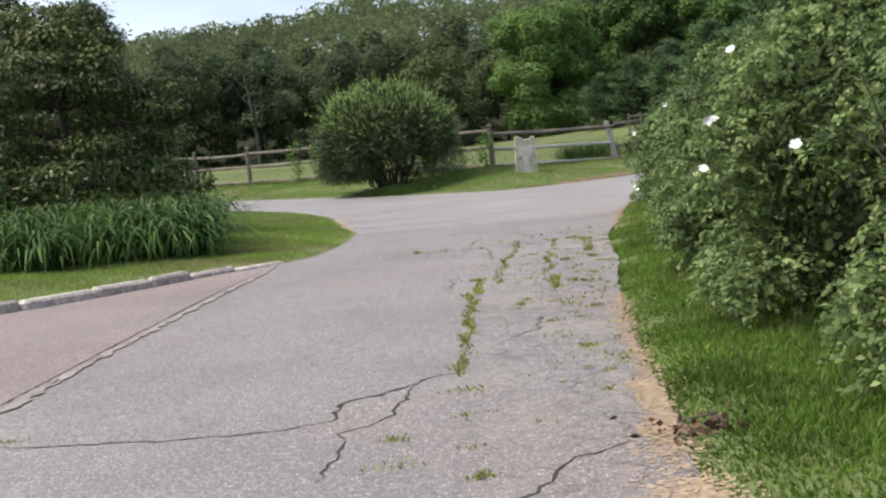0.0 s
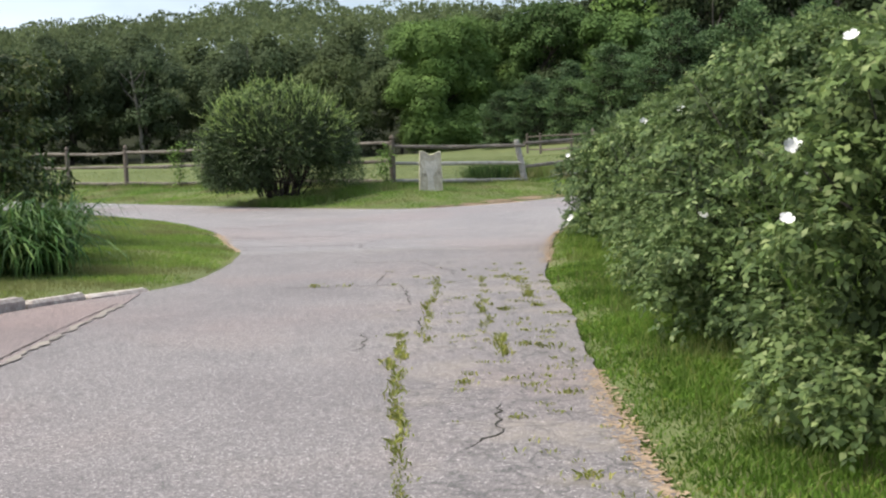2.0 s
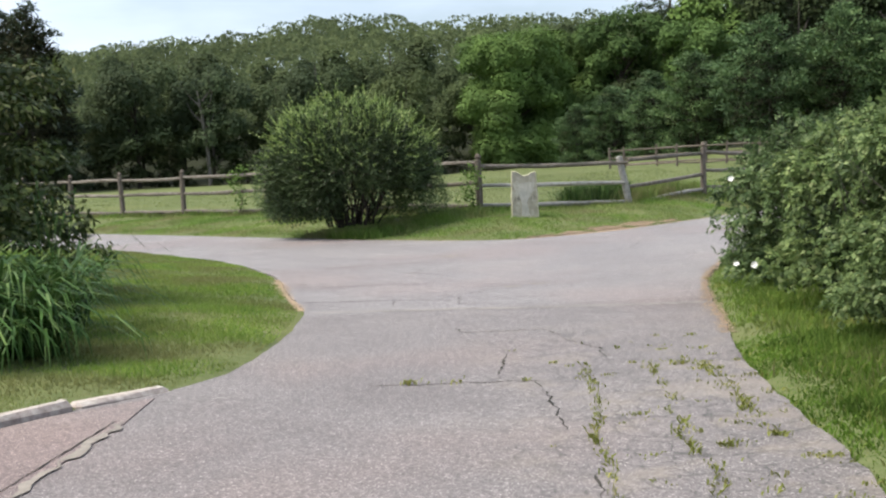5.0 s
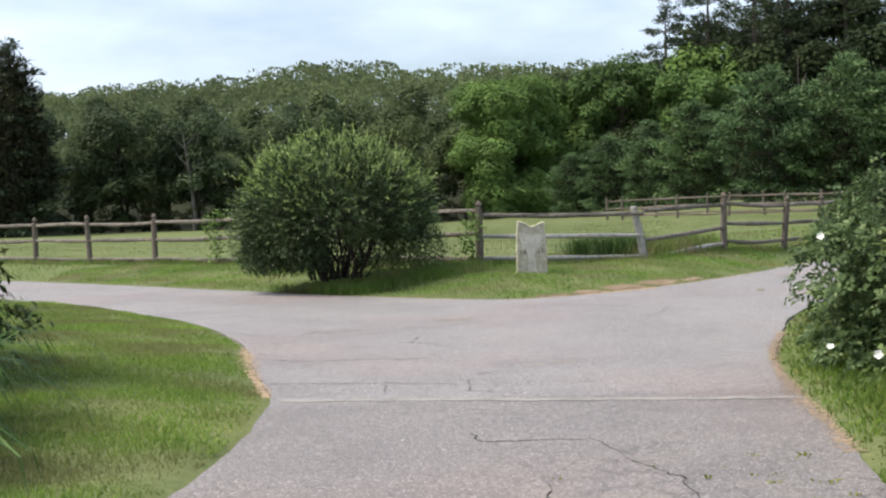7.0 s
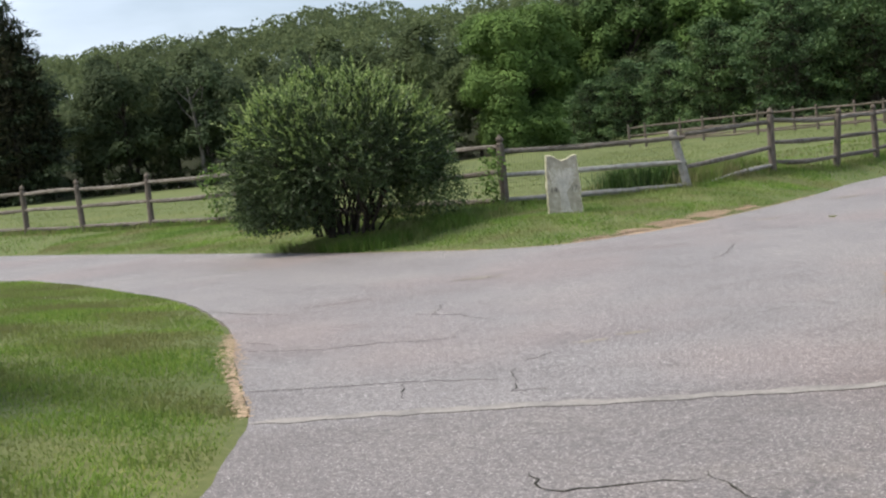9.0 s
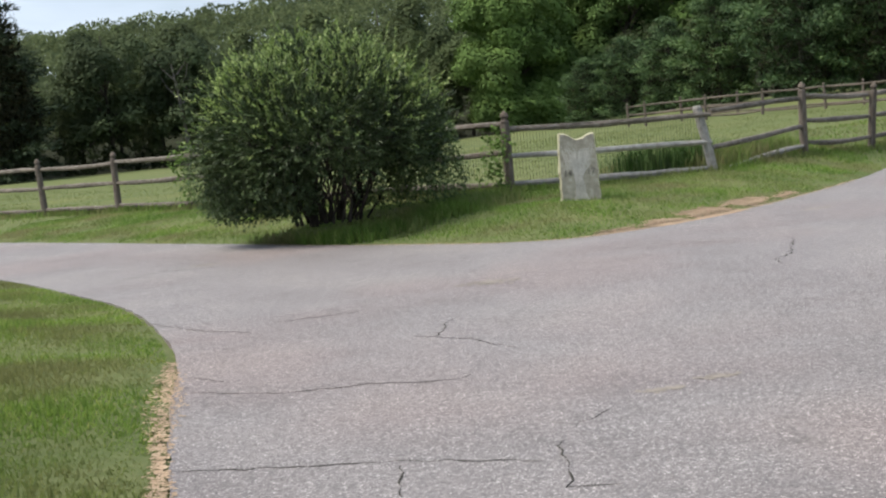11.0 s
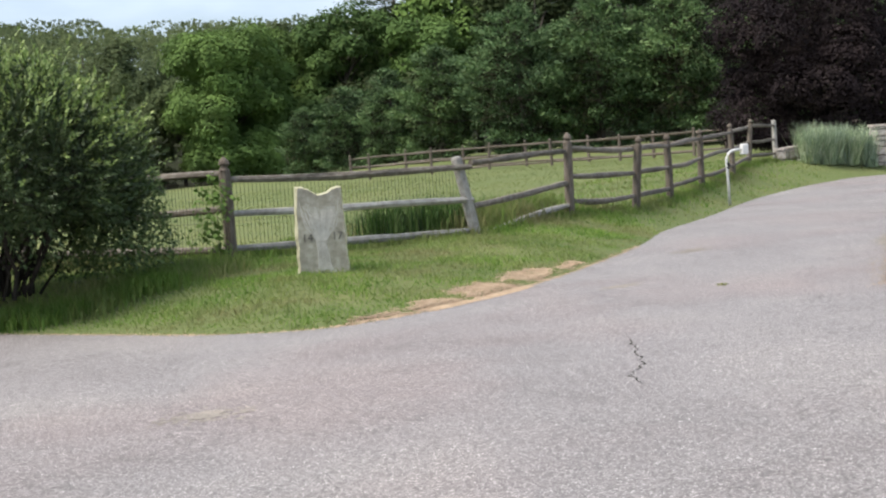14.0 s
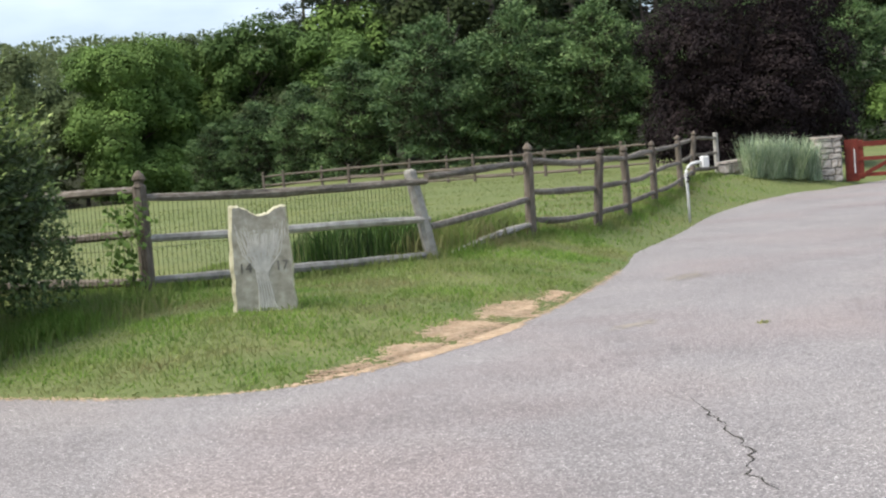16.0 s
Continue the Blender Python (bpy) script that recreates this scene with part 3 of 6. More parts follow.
def land(x, y):
    """Height of the ground, and the distance and side of the paving."""
    x, y = np.asarray(x, float), np.asarray(y, float)
    shape = x.shape
    x, y = x.ravel(), y.ravel()
    near = (x > -30) & (x < 33.5) & (y > 0) & (y < 63.5)
    wide = ~near & (np.abs(x) < 318) & (y > 62) & (y < 418)
    rest = ~near & ~wide
    d, w = np.zeros(len(x)), np.zeros(len(x), int)
    d[near], w[near] = NEAR.find(x[near], y[near])
    d[wide], w[wide] = WIDE.find(x[wide], y[wide])
    d[rest], w[rest] = paving(x[rest], y[rest])
    x, y, d, w = x.reshape(shape), y.reshape(shape), d.reshape(shape), w.reshape(shape)
    far = 0.02 + 0.27 * ss(d / 2.6) + 0.1 * ss((d - 2) / 5)
    far = far + (0.17 * ss((x - 3.5) / 4.5) + 0.18 * ss((x - 9) / 12)) * ss(d / 1.7)
    left = 0.035 + 0.13 * ss(d / 3.0)
    right = 0.02 + 0.12 * ss(d / 3.5)
    h = np.where(w == 1, far, np.where(w == 2, left, right))
    h = h + 0.95 * ss((x - 6) / 26) * ss((y - 78) / 30) * ss((d - 2) / 14)
    h = h + (25.3 + 3 * np.sin(x / 60.0) + 2 * np.sin(x / 23.0 + 1)) * ss((y - 150) / 170) * ss(d / 20) * (1 - 0.35 * ss((-x - 90) / 120)) * (1 - 0.16 * ss((x + 25) / 50))
    h = h + (0.012 * np.sin(x * 2.1 + y * 1.3) + 0.012 * np.sin(x * 0.9 - y * 1.7)) * ss(d / 0.8)
    h = np.where(d < 0.0, -0.07 - 0.02 * ss(-d), h - 0.03 * (1 - ss(d / 0.25)))
    return h, d, w


def height(x, y):
    return float(land([x], [y])[0][0])


# ---- ground ----
def spread(lo, hi, fine, end_lo, end_hi):
    c = list(np.arange(lo, hi, fine))
    s, v = fine, c[-1]
    while v < end_hi:
        s *= 1.13
        v += s
        c.append(v)
    s, v = fine, c[0]
    while v > end_lo:
        s *= 1.13
        v -= s
        c.insert(0, v)
    return np.array(c)


gx, gy = spread(-9, 13, 0.2, -1800, 1800), spread(3, 43, 0.2, -1500, 2600)
GX, GY = np.meshgrid(gx, gy)
GH, GD, GW = land(GX, GY)
nx, ny = len(gx), len(gy)
me = bpy.data.meshes.new("ground")
me.vertices.add(nx * ny)
me.vertices.foreach_set("co", np.stack([GX, GY, GH], 2).astype(np.float32).reshape(-1))
ii = (np.arange(ny - 1)[:, None] * nx + np.arange(nx - 1)[None]).reshape(-1)
quads = np.stack([ii, ii + 1, ii + nx + 1, ii + nx], 1).astype(np.int32)
me.loops.add(len(quads) * 4)
me.loops.foreach_set("vertex_index", quads.reshape(-1))
me.polygons.add(len(quads))
me.polygons.foreach_set("loop_start", np.arange(0, len(quads) * 4, 4, dtype=np.int32))
me.polygons.foreach_set("use_smooth", np.ones(len(quads), bool))
me.update(calc_edges=True)
me.materials.append(M_TURF)
tagged(new("ground", me), "grassy ground, a mown field rising to a wooded hill", "ground", kind="structure")


def sheet(name, outline, z, thick, mat, parent=None, label="", category="", kind=""):
    """A flat slab with the given outline, its top at z."""
    from mathutils.geometry import tessellate_polygon
    pts = [Vector((p[0], p[1], 0)) for p in outline]
    n = len(pts)
    v = [(p.x, p.y, z) for p in pts] + [(p.x, p.y, z - thick) for p in pts]
    area = sum(pts[i].x * pts[(i + 1) % n].y - pts[(i + 1) % n].x * pts[i].y for i in range(n))
    f = []
    for a, b, c in tessellate_polygon([pts]):
        t = (pts[b] - pts[a]).cross(pts[c] - pts[a]).z
        f.append((a, b, c) if t > 0 else (a, c, b))
    for i in range(n):
        j = (i + 1) % n
        f.append((i, i + n, j + n, j) if area > 0 else (j, j + n, i + n, i))
    me = bpy.data.meshes.new(name)
    me.from_pydata(v, [], f)
    me.materials.append(mat)
    ob = new(name, me)
    if parent:
        ob.parent = parent
    return tagged(ob, label, category, kind=kind)


road = sheet("road", OUTLINE, 0.0, 0.12, M_ASPHALT, label="worn grey asphalt drive joining a lane", category="road", kind="structure")
APRON = [(-2.05, 15.7), (-2.62, 15.2), (-3.12, 14.45), (-3.82, 13.5), (-4.5, 12.8), (-6.5, 11.45), (-10, 9.85), (-25, 5.8), (-25, -20), (-3.5, -20), (-2.95, 0), (-2.7, 7.3), (-2.5, 10.2), (-2.28, 13.0), (-2.08, 14.8)]
sheet("pavement", smooth_line(APRON, 0.4), 0.008, 0.05, M_APRON, label="pinkish patched asphalt apron beside the kerb", category="pavement", kind="structure")


def ribbon(name, pts, width, z, mat, wob=0.5, parent=None, label="", seed=1, step=0.05, jag=False):
    """A thin uneven strip lying on the paving, tapering at both ends."""
    r = random.Random(seed)
    line = smooth_line(pts, step)
    if jag:
        line = []
        for a, b in zip(pts, pts[1:]):
            a, b = Vector(a), Vector(b)
            m = max(1, int((b - a).length / step))
            line += [a.lerp(b, k / m) for k in range(m)]
        line.append(Vector(pts[-1]))
    v, f = [], []
    n = len(line)
    for i, p in enumerate(line):
        d = (line[min(i + 1, n - 1)] - line[max(i - 1, 0)]).normalized()
        s = Vector((-d.y, d.x))
        vary = r.uniform(-wob, wob) if mat is not M_SAND else 0.45 * math.sin(i * 0.31 + seed) + 0.3 * math.sin(i * 0.83 + seed * 2) + r.uniform(-0.12, 0.12)
        w = width * (1 + vary) * min(1, 0.25 + i / 4, 0.25 + (n - 1 - i) / 4) / 2
        q = p + s * (r.uniform(-0.024, 0.024) if jag else r.uniform(-0.5, 0.5) * (width if mat is not M_SAND else 0.03) * wob * 1.3)
        v += [(q.x - s.x * w, q.y - s.y * w, z), (q.x, q.y, z + 0.002), (q.x + s.x * w, q.y + s.y * w, z)]
        if i:
            b = 3 * i
            f += [(b - 3, b - 2, b + 1, b), (b - 2, b - 1, b + 2, b + 1)]
    me = bpy.data.meshes.new(name)
    me.from_pydata(v, [], f)
    me.materials.append(mat)
    ob = new(name, me)
    ob.parent = parent
    if label:
        tagged(ob, label)
    return ob


CRACKS_NEAR = [
    [(-2.36, 6.47), (-1.99, 6.39), (-1.36, 6.29), (-0.94, 6.31), (-0.63, 6.41)],
    [(-0.63, 6.41), (-0.64, 6.87), (-0.49, 6.96), (-0.27, 7.19), (-0.14, 7.42), (0.06, 7.47)],
    [(-0.6, 5.25), (-0.6, 5.48), (-0.54, 5.76), (-0.58, 6.12), (-0.43, 6.3), (-0.34, 6.4), (-0.21, 7.24)],
    [(-0.3, 4.4), (0.2, 4.7), (0.5, 5.3), (0.75, 5.5)],
    [(0.4, 8.6), (0.62, 8.9), (0.7, 9.6)],
]
CRACKS_MIDDLE = [
    [(-0.6, 15.72), (-0.1, 15.68), (0.3, 15.66), (0.55, 15.6)],
    [(0.3, 15.75), (0.45, 16.9)],
    [(0.55, 15.6), (0.56, 14.7), (0.53, 14.0)],
    [(0.55, 13.1), (0.48, 12.4)],
    [(0.02, 12.5), (0.09, 12.1), (0.0, 11.6)],
    [(0.15, 18.6), (0.18, 18.25), (0.85, 18.2)],
    [(1.0, 17.5), (1.2, 16.9), (1.15, 16.4)],
    [(0.9, 18.3), (1.0, 17.6)],
]
CRACKS_LANE = [
    [(-3.86, 31.32), (-3.36, 32.03), (-2.65, 31.92)],
    [(-2.72, 27.11), (-2.05, 26.2), (-1.55, 25.78)],
    [(-1.45, 26.26), (-1.14, 26.32), (-0.72, 26.44)],
    [(-0.28, 24.8), (0.1, 24.45), (0.37, 23.91)],
    [(-0.12, 24.69), (0.04, 25.51)],
    [(-1.8, 24.0), (-1.53, 23.71)],
    [(-1.71, 23.43), (-1.09, 23.13), (-0.6, 23.15), (-0.08, 23.03), (0.04, 23.11)],
    [(-1.47, 21.46), (-1.06, 21.38), (-0.44, 21.26), (0.02, 21.11), (0.2, 21.0)],
    [(-0.43, 21.21), (-0.42, 20.9), (-0.41, 20.66)],
    [(0.42, 21.56), (0.53, 21.71), (0.64, 21.87)],
    [(0.32, 21.32), (0.31, 20.84), (0.26, 20.58), (0.46, 20.53)],
    [(3.86, 28.93), (3.66, 28.26), (3.4, 27.55), (3.16, 27.19), (3.1, 26.88)],
]
CRACKS = CRACKS_NEAR + CRACKS_MIDDLE + CRACKS_LANE
for i, c in enumerate(CRACKS):
    ribbon("crack", c, 0.024 if i == 1 else 0.012 if i < 13 else 0.009, 0.003, M_CRACK, 0.9, road, seed=i, step=0.07, jag=True)
ribbon("joint", [(-2.72, 7.0), (-2.5, 10.2), (-2.28, 13.0), (-2.08, 14.9)], 0.05, 0.01, M_DUST, 0.9, road, "pale lip along the edge of the asphalt patch", 40, 0.1)
ribbon("crack", [(-2.8, 7.0), (-2.58, 10.2), (-2.36, 13.0), (-2.14, 14.9)], 0.012, 0.013, M_CRACK, 0.8, road, seed=41, step=0.08)
ribbon("joint", [(-1.34, 20.42), (-0.2, 20.22), (0.9, 19.95), (2.0, 19.72), (2.78, 19.62)], 0.13, 0.004, M_SEAM, 0.3, road, "pale straight joint across the drive", 42, 0.1)


SANDY = [(2.5, 31.55, 0.5, 0.13, 0.5), (3.25, 32.1, 0.5, 0.32, 0.8), (4.0, 32.75, 0.6, 0.45, 0.85), (4.75, 33.85, 0.7, 0.26, 0.9), (5.6, 34.65, 0.5, 0.1, 0.95)]


def bare(x, y):
    """The worn sandy spot beside the lane where the grass has gone: ragged lobes with islands of grass."""
    q = np.full(np.shape(x), 9.0)
    for cx, cy, ru, rv, turn in SANDY:
        c, s = math.cos(turn), math.sin(turn)
        u, v = (x - cx) * c + (y - cy) * s, -(x - cx) * s + (y - cy) * c
        q = np.minimum(q, (u / ru) ** 2 + (v / rv) ** 2)
    wave = 0.5 * np.sin(x * 7.1 + 2 * np.sin(y * 4.3)) * np.sin(y * 6.3 - x * 3.1) + 0.4 * np.sin(x * 17 + y * 5) * np.sin(y * 15 - x * 8)
    return q < 0.85 + wave


def flakes(name, rng, P, size, mat, parent):
    """Loose soil: many small flat crumbs lying at the places P."""
    n = len(P)
    h, d, w = land(P[:, 0], P[:, 1])
    z = np.maximum(h, 0.0) + rng.uniform(0.001, 0.004, n)
    a = rng.uniform(0, 6.283, n)
    r = size * rng.uniform(0.4, 1.3, n) ** 1.5
    ring = []
    for k in range(6):
        t = a + k * 6.283 / 6
        q = r * rng.uniform(0.6, 1.25, n)
        ring.append(np.column_stack([P[:, 0] + q * np.cos(t), P[:, 1] + q * np.sin(t), z + rng.uniform(-0.0005, 0.001, n)]))
    return polys(name, np.stack(ring, 1), mat, parent)


def dirt_patch(x, y, rx, ry, turn, seed, parent):
    rng = np.random.RandomState(seed)
    n = int(900 * (rx * ry) ** 0.5 if rx < 0.8 else 4500 * rx * ry + 600)
    u, v = rng.normal(0, 0.45, n) * rx, rng.normal(0, 0.45, n) * ry
    c, s = math.cos(turn), math.sin(turn)
    P = np.column_stack([x + u * c - v * s, y + u * s + v * c])
    hs = land(P[:, 0], P[:, 1])[0]
    return flakes("dirt_patch", rng, P, 0.02, M_DUST if hs.mean() < -0.06 else M_SAND, parent)


for i, (x, y, rx, ry, a) in enumerate([
        (0.49, 27.6, 0.33, 0.2, 0.1), (1.35, 22.4, 0.12, 0.05, 0.15), (1.0, 22.2, 0.12, 0.05, 0.1), (7.6, 35.3, 0.5, 0.22, 0.7), (5.2, 32.1, 0.3, 0.12, 0.4),
        (-2.9, 32.4, 0.3, 0.12, 0.3), (9.9, 34.2, 0.9, 0.16, 0.95), (8.0, 31.4, 0.6, 0.1, 0.9)]):
    dirt_patch(x, y, rx, ry, a, i + 1, road)

ns = np.random.RandomState(41)
SP = np.column_stack([ns.uniform(1.8, 6.6, 90000), ns.uniform(31.0, 35.6, 90000)])
SP = SP[bare(SP[:, 0] + ns.normal(0, 0.05, 90000), SP[:, 1] + ns.normal(0, 0.05, 90000)) & (land(SP[:, 0], SP[:, 1])[1] > -0.1)]
flakes("dirt_patch", ns, SP, 0.022, M_SAND, road)


def edge_strip(edge, y0, y1, shift, width, seed, axis=1, dense=420):
    """Bare sandy soil along a stretch of the paving's edge."""
    rng = np.random.RandomState(seed)
    pts = np.array([tuple(p) for p in smooth_line(edge, 0.1) if y0 < p[axis] < y1])
    n = int(len(pts) * 0.1 * dense)
    k = rng.randint(0, len(pts), n)
    patchy = 0.35 + 0.65 * np.abs(np.sin(k * 0.11 + seed) * np.sin(k * 0.047 + 1))
    P = pts[k] + np.array(shift) + rng.normal(0, 1, (n, 2)) * (width * patchy)[:, None]
    flakes("dirt_strip", rng, P, 0.011, M_SAND, road)


edge_strip(EDGE_LEFT, 20.6, 24.6, (-0.04, 0.0), 0.055, 600, 1, 520)
edge_strip(EDGE_RIGHT, 3.6, 6.8, (-0.06, 0.0), 0.12, 620, 1, 1100)
edge_strip(EDGE_RIGHT, 6.5, 10.5, (-0.02, 0.0), 0.06, 630)
edge_strip(EDGE_RIGHT, 17.5, 24.5, (-0.02, 0.0), 0.06, 640)
edge_strip(EDGE_RIGHT, 30.0, 38.0, (-0.1, 0.05), 0.16, 650)
edge_strip(EDGE_FAR, -2.5, 7.5, (0.0, 0.02), 0.05, 660, 0, 300)

# kerb of separate granite blocks
kerb = empty("kerb", -2.0, 16.15, 0, "low kerb of pale worn granite blocks", "kerb", kind="structure")
acc, line = 0.0, smooth_line(KERB[:6], 0.05)
rk = random.Random(9)
start, want = 0, 0.75
for i in range(1, len(line)):
    acc += (line[i] - line[i - 1]).length
    if acc >= want:
        a, b = line[start], line[i]
        d = (b - a).normalized()
        mid = (a + b) / 2 + Vector((-d.y, d.x)) * -0.05
        g = Geo()
        low = max(0.0, 1 - (mid - Vector((-2.0, 16.0))).length / 1.7)
        g.box(pose(0, 0, 0), acc - 0.022, 0.16, 0.19 - 0.1 * low + rk.uniform(-0.01, 0.01), 0.03)
        g.v = [(x + rk.uniform(-0.007, 0.007), y + rk.uniform(-0.007, 0.007), z + rk.uniform(-0.008, 0.008)) for x, y, z in g.v]
        ob = g.make("kerb_stone", M_KERB, kerb)
        ob.matrix_parent_inverse = kerb.matrix_world.inverted()
        ob.matrix_basis = pose(mid.x, mid.y, -0.08, rk.uniform(-1.5, 1.5), rk.uniform(-1.5, 1.5), math.degrees(math.atan2(d.y, d.x)))
        acc, start, want = 0.0, i, rk.uniform(0.55, 0.85)


# ---- grass ----
def grass(name, rng, n, box, keep, tall, wide, mat, label, lean=0.45, simple=False):
    xy = np.column_stack([rng.uniform(box[0], box[2], n), rng.uniform(box[1], box[3], n)])
    h, d, w = land(xy[:, 0], xy[:, 1])
    k = keep(xy[:, 0], xy[:, 1], d, w)
    xy, h, d = xy[k], h[k], d[k]
    patch = 0.75 + 0.35 * np.sin(xy[:, 0] * 2.3 + 1.1 * np.sin(xy[:, 1] * 1.7)) * np.sin(xy[:, 1] * 2.9 + xy[:, 0])
    P = tufts(rng, xy, h - 0.01, tall * np.clip(patch, 0.35, 1.3) * (0.45 + 0.55 * ss(d / 0.5)), wide, lean, simple)
    return tagged(polys(name, P, mat), label, "grass", kind="stuff")


ng = np.random.RandomState(11)
grass("lawn_grass", ng, 300000, (-8, 12, -1.2, 34), lambda x, y, d, w: (w == 2) & (d > 0.06) & (x > -9.5), 0.075, 0.014, G_LAWN, "mown green lawn with paler tips beside the drive", 0.9, True)
grass("verge_grass", ng, 105000, (0.8, 3.4, 3.6, 17), lambda x, y, d, w: (w == 0) & (d > -0.03) & (d < 1.3), 0.085, 0.008, G_NEAR, "bright green uncut grass along the drive edge", 0.7)
grass("verge_grass", ng, 60000, (1.8, 17, 9.5, 34), lambda x, y, d, w: (w == 0) & (d > 0.05) & (d < 2.6), 0.11, 0.014, G_LAWN, "bright green uncut grass below the rose bushes", 0.6)
grass("verge_grass", ng, 260000, (-9, 30.5, 9, 45), lambda x, y, d, w: (w == 1) & (d > 0.05) & (d < 5.5) & ~bare(x, y), 0.085, 0.017, G_VERGE, "rough mown grass between lane and fence", 1.0, True)
grass("verge_grass", ng, 80000, (-24, 38, 26, 60), lambda x, y, d, w: (w == 1) & (d > 0.05) & (d < 5.0) & ((x < -8.5) | (x > 8.5)), 0.12, 0.03, G_VERGE, "rough mown grass further along the lane", 0.6, True)
grass("meadow_grass", ng, 90000, (-30, 37, 36, 80), lambda x, y, d, w: (w == 1) & (d > 4.5) & (np.abs(x) < 14 + (y - 30) * 0.45), 0.07, 0.03, G_FIELD, "pale green meadow grass in the fenced field", 0.8, True)


# ---- fence ----
def post_mesh(tall, rng):
    """A squared post with a turned, pointed head."""
    g = Geo()
    r = 0.078
    prof = [(0.0, r * 1.05), (tall * 0.45, r), (tall - 0.2, r * 0.95), (tall - 0.17, r * 0.9), (tall - 0.15, r * 0.62), (tall - 0.125, r * 0.62), (tall - 0.105, r * 0.95),
            (tall - 0.06, r * 0.8), (tall - 0.02, r * 0.35), (tall, r * 0.08)]
    pts = [(rng.uniform(-0.006, 0.006), rng.uniform(-0.006, 0.006), z - (0.15 if z == 0 else 0)) for z, _ in prof]
    g.tube(pts, [q for _, q in prof], 8, rng, 0.05)
    return g


def plain_post_mesh(tall, rng):
    g = Geo()
    g.tube([(0, 0, -0.15), (0.005, 0, tall * 0.5), (0, 0.004, tall - 0.03), (0, 0, tall)], [0.085, 0.08, 0.078, 0.06], 8, rng, 0.07)
    return g


def rail_geo(a, b, rng, r=0.05, sag=0.02):
    """An uneven split rail from a to b."""
    a, b = Vector(a), Vector(b)
    n = 9
    pts, rad = [], []
    ph = rng.uniform(0, 6)
    for i in range(n + 1):
        t = i / n
        p = a.lerp(b, t)
        p.z += -sag * 4 * t * (1 - t) + 0.012 * math.sin(ph + 5 * t)
        pts.append(p)
        rad.append(r * (0.8 + 0.25 * math.sin(math.pi * t)) * rng.uniform(0.92, 1.08))
    return Geo().tube(pts, rad, 7, rng, 0.12)


def fence_run(name, stations, heights, label, group, rails=(1.13, 0.67, 0.2), rail_mat=None, wire=()):
    """stations: (x, y, post height, lean x, plain). One fence with its posts and rails."""
    rng = random.Random(len(stations) * 31 + int(stations[0][0] * 10))
    x0, y0 = stations[0][:2]
    f = empty(name, x0, y0, height(x0, y0), label, "fence", group)
    inv = f.matrix_world.inverted()
    zs = [height(s[0], s[1]) for s in stations]
    for s, z in zip(stations, zs):
        if not s[2]:
            continue
        g = plain_post_mesh(s[2], rng) if s[4] else post_mesh(s[2], rng)
        p = g.make("post", M_PALE if s[4] else M_POST, f)
        p.matrix_parent_inverse = inv
        p.matrix_basis = pose(s[0], s[1], z, rng.uniform(-1.5, 1.5), s[3] + rng.uniform(-1, 1), 0) @ pose(0, 0, 0, 0, 0, rng.uniform(0, 90))
    for i in range(len(stations) - 1):
        a, b = stations[i], stations[i + 1]
        for k, (ha, hb, pale) in enumerate(heights(i, rails)):
            if ha is None:
                continue
            g = rail_geo((a[0], a[1], zs[i] + ha), (b[0], b[1], zs[i + 1] + hb), rng, 0.052, rng.uniform(-0.03, 0.04))
            ob = g.make("rail", M_PALE if pale else rail_mat or M_RAIL, f)
            ob.matrix_parent_inverse = inv
    for i in wire:
        a, b = stations[i], stations[i + 1]
        d = Vector((b[0] - a[0], b[1] - a[1]))
        back = Vector((-d.y, d.x)).normalized() * 0.07
        n = int(d.length / 0.058)
        g = Geo()
        for k in range(n + 1):
            t = k / n
            x, y = a[0] + d.x * t + back.x, a[1] + d.y * t + back.y
            z = zs[i] * (1 - t) + zs[i + 1] * t
            g.tube([(x, y, z), (x, y, z + 1.05)], [0.003, 0.003], 3, caps=False)
        for hgt in (0.1, 0.5, 1.04):
            g.tube([(a[0] + back.x, a[1] + back.y, zs[i] + hgt), (b[0] + back.x, b[1] + back.y, zs[i + 1] + hgt)], [0.0025, 0.0025], 3, caps=False)
        g.make("wire_mesh", M_WIRE, f, "thin wire mesh fixed behind the rails").matrix_parent_inverse = inv
    return f


def even(i, rails):
    return [(h, h, False) for h in rails]


def corner(i, rails):
    # the bleached section beside the stone, and the sagging one past the leaning post
    if i == 0:
        return [(1.06, 0.98, False), (0.62, 0.5, True), (0.17, 0.06, True)]
    if i == 1:
        return [(1.06, 1.08, False), (0.4, 0.54, False), (-0.04, 0.17, True)]
    return [(1.13, 1.13, False), (0.68, 0.68, False), (0.24, 0.24, False)]


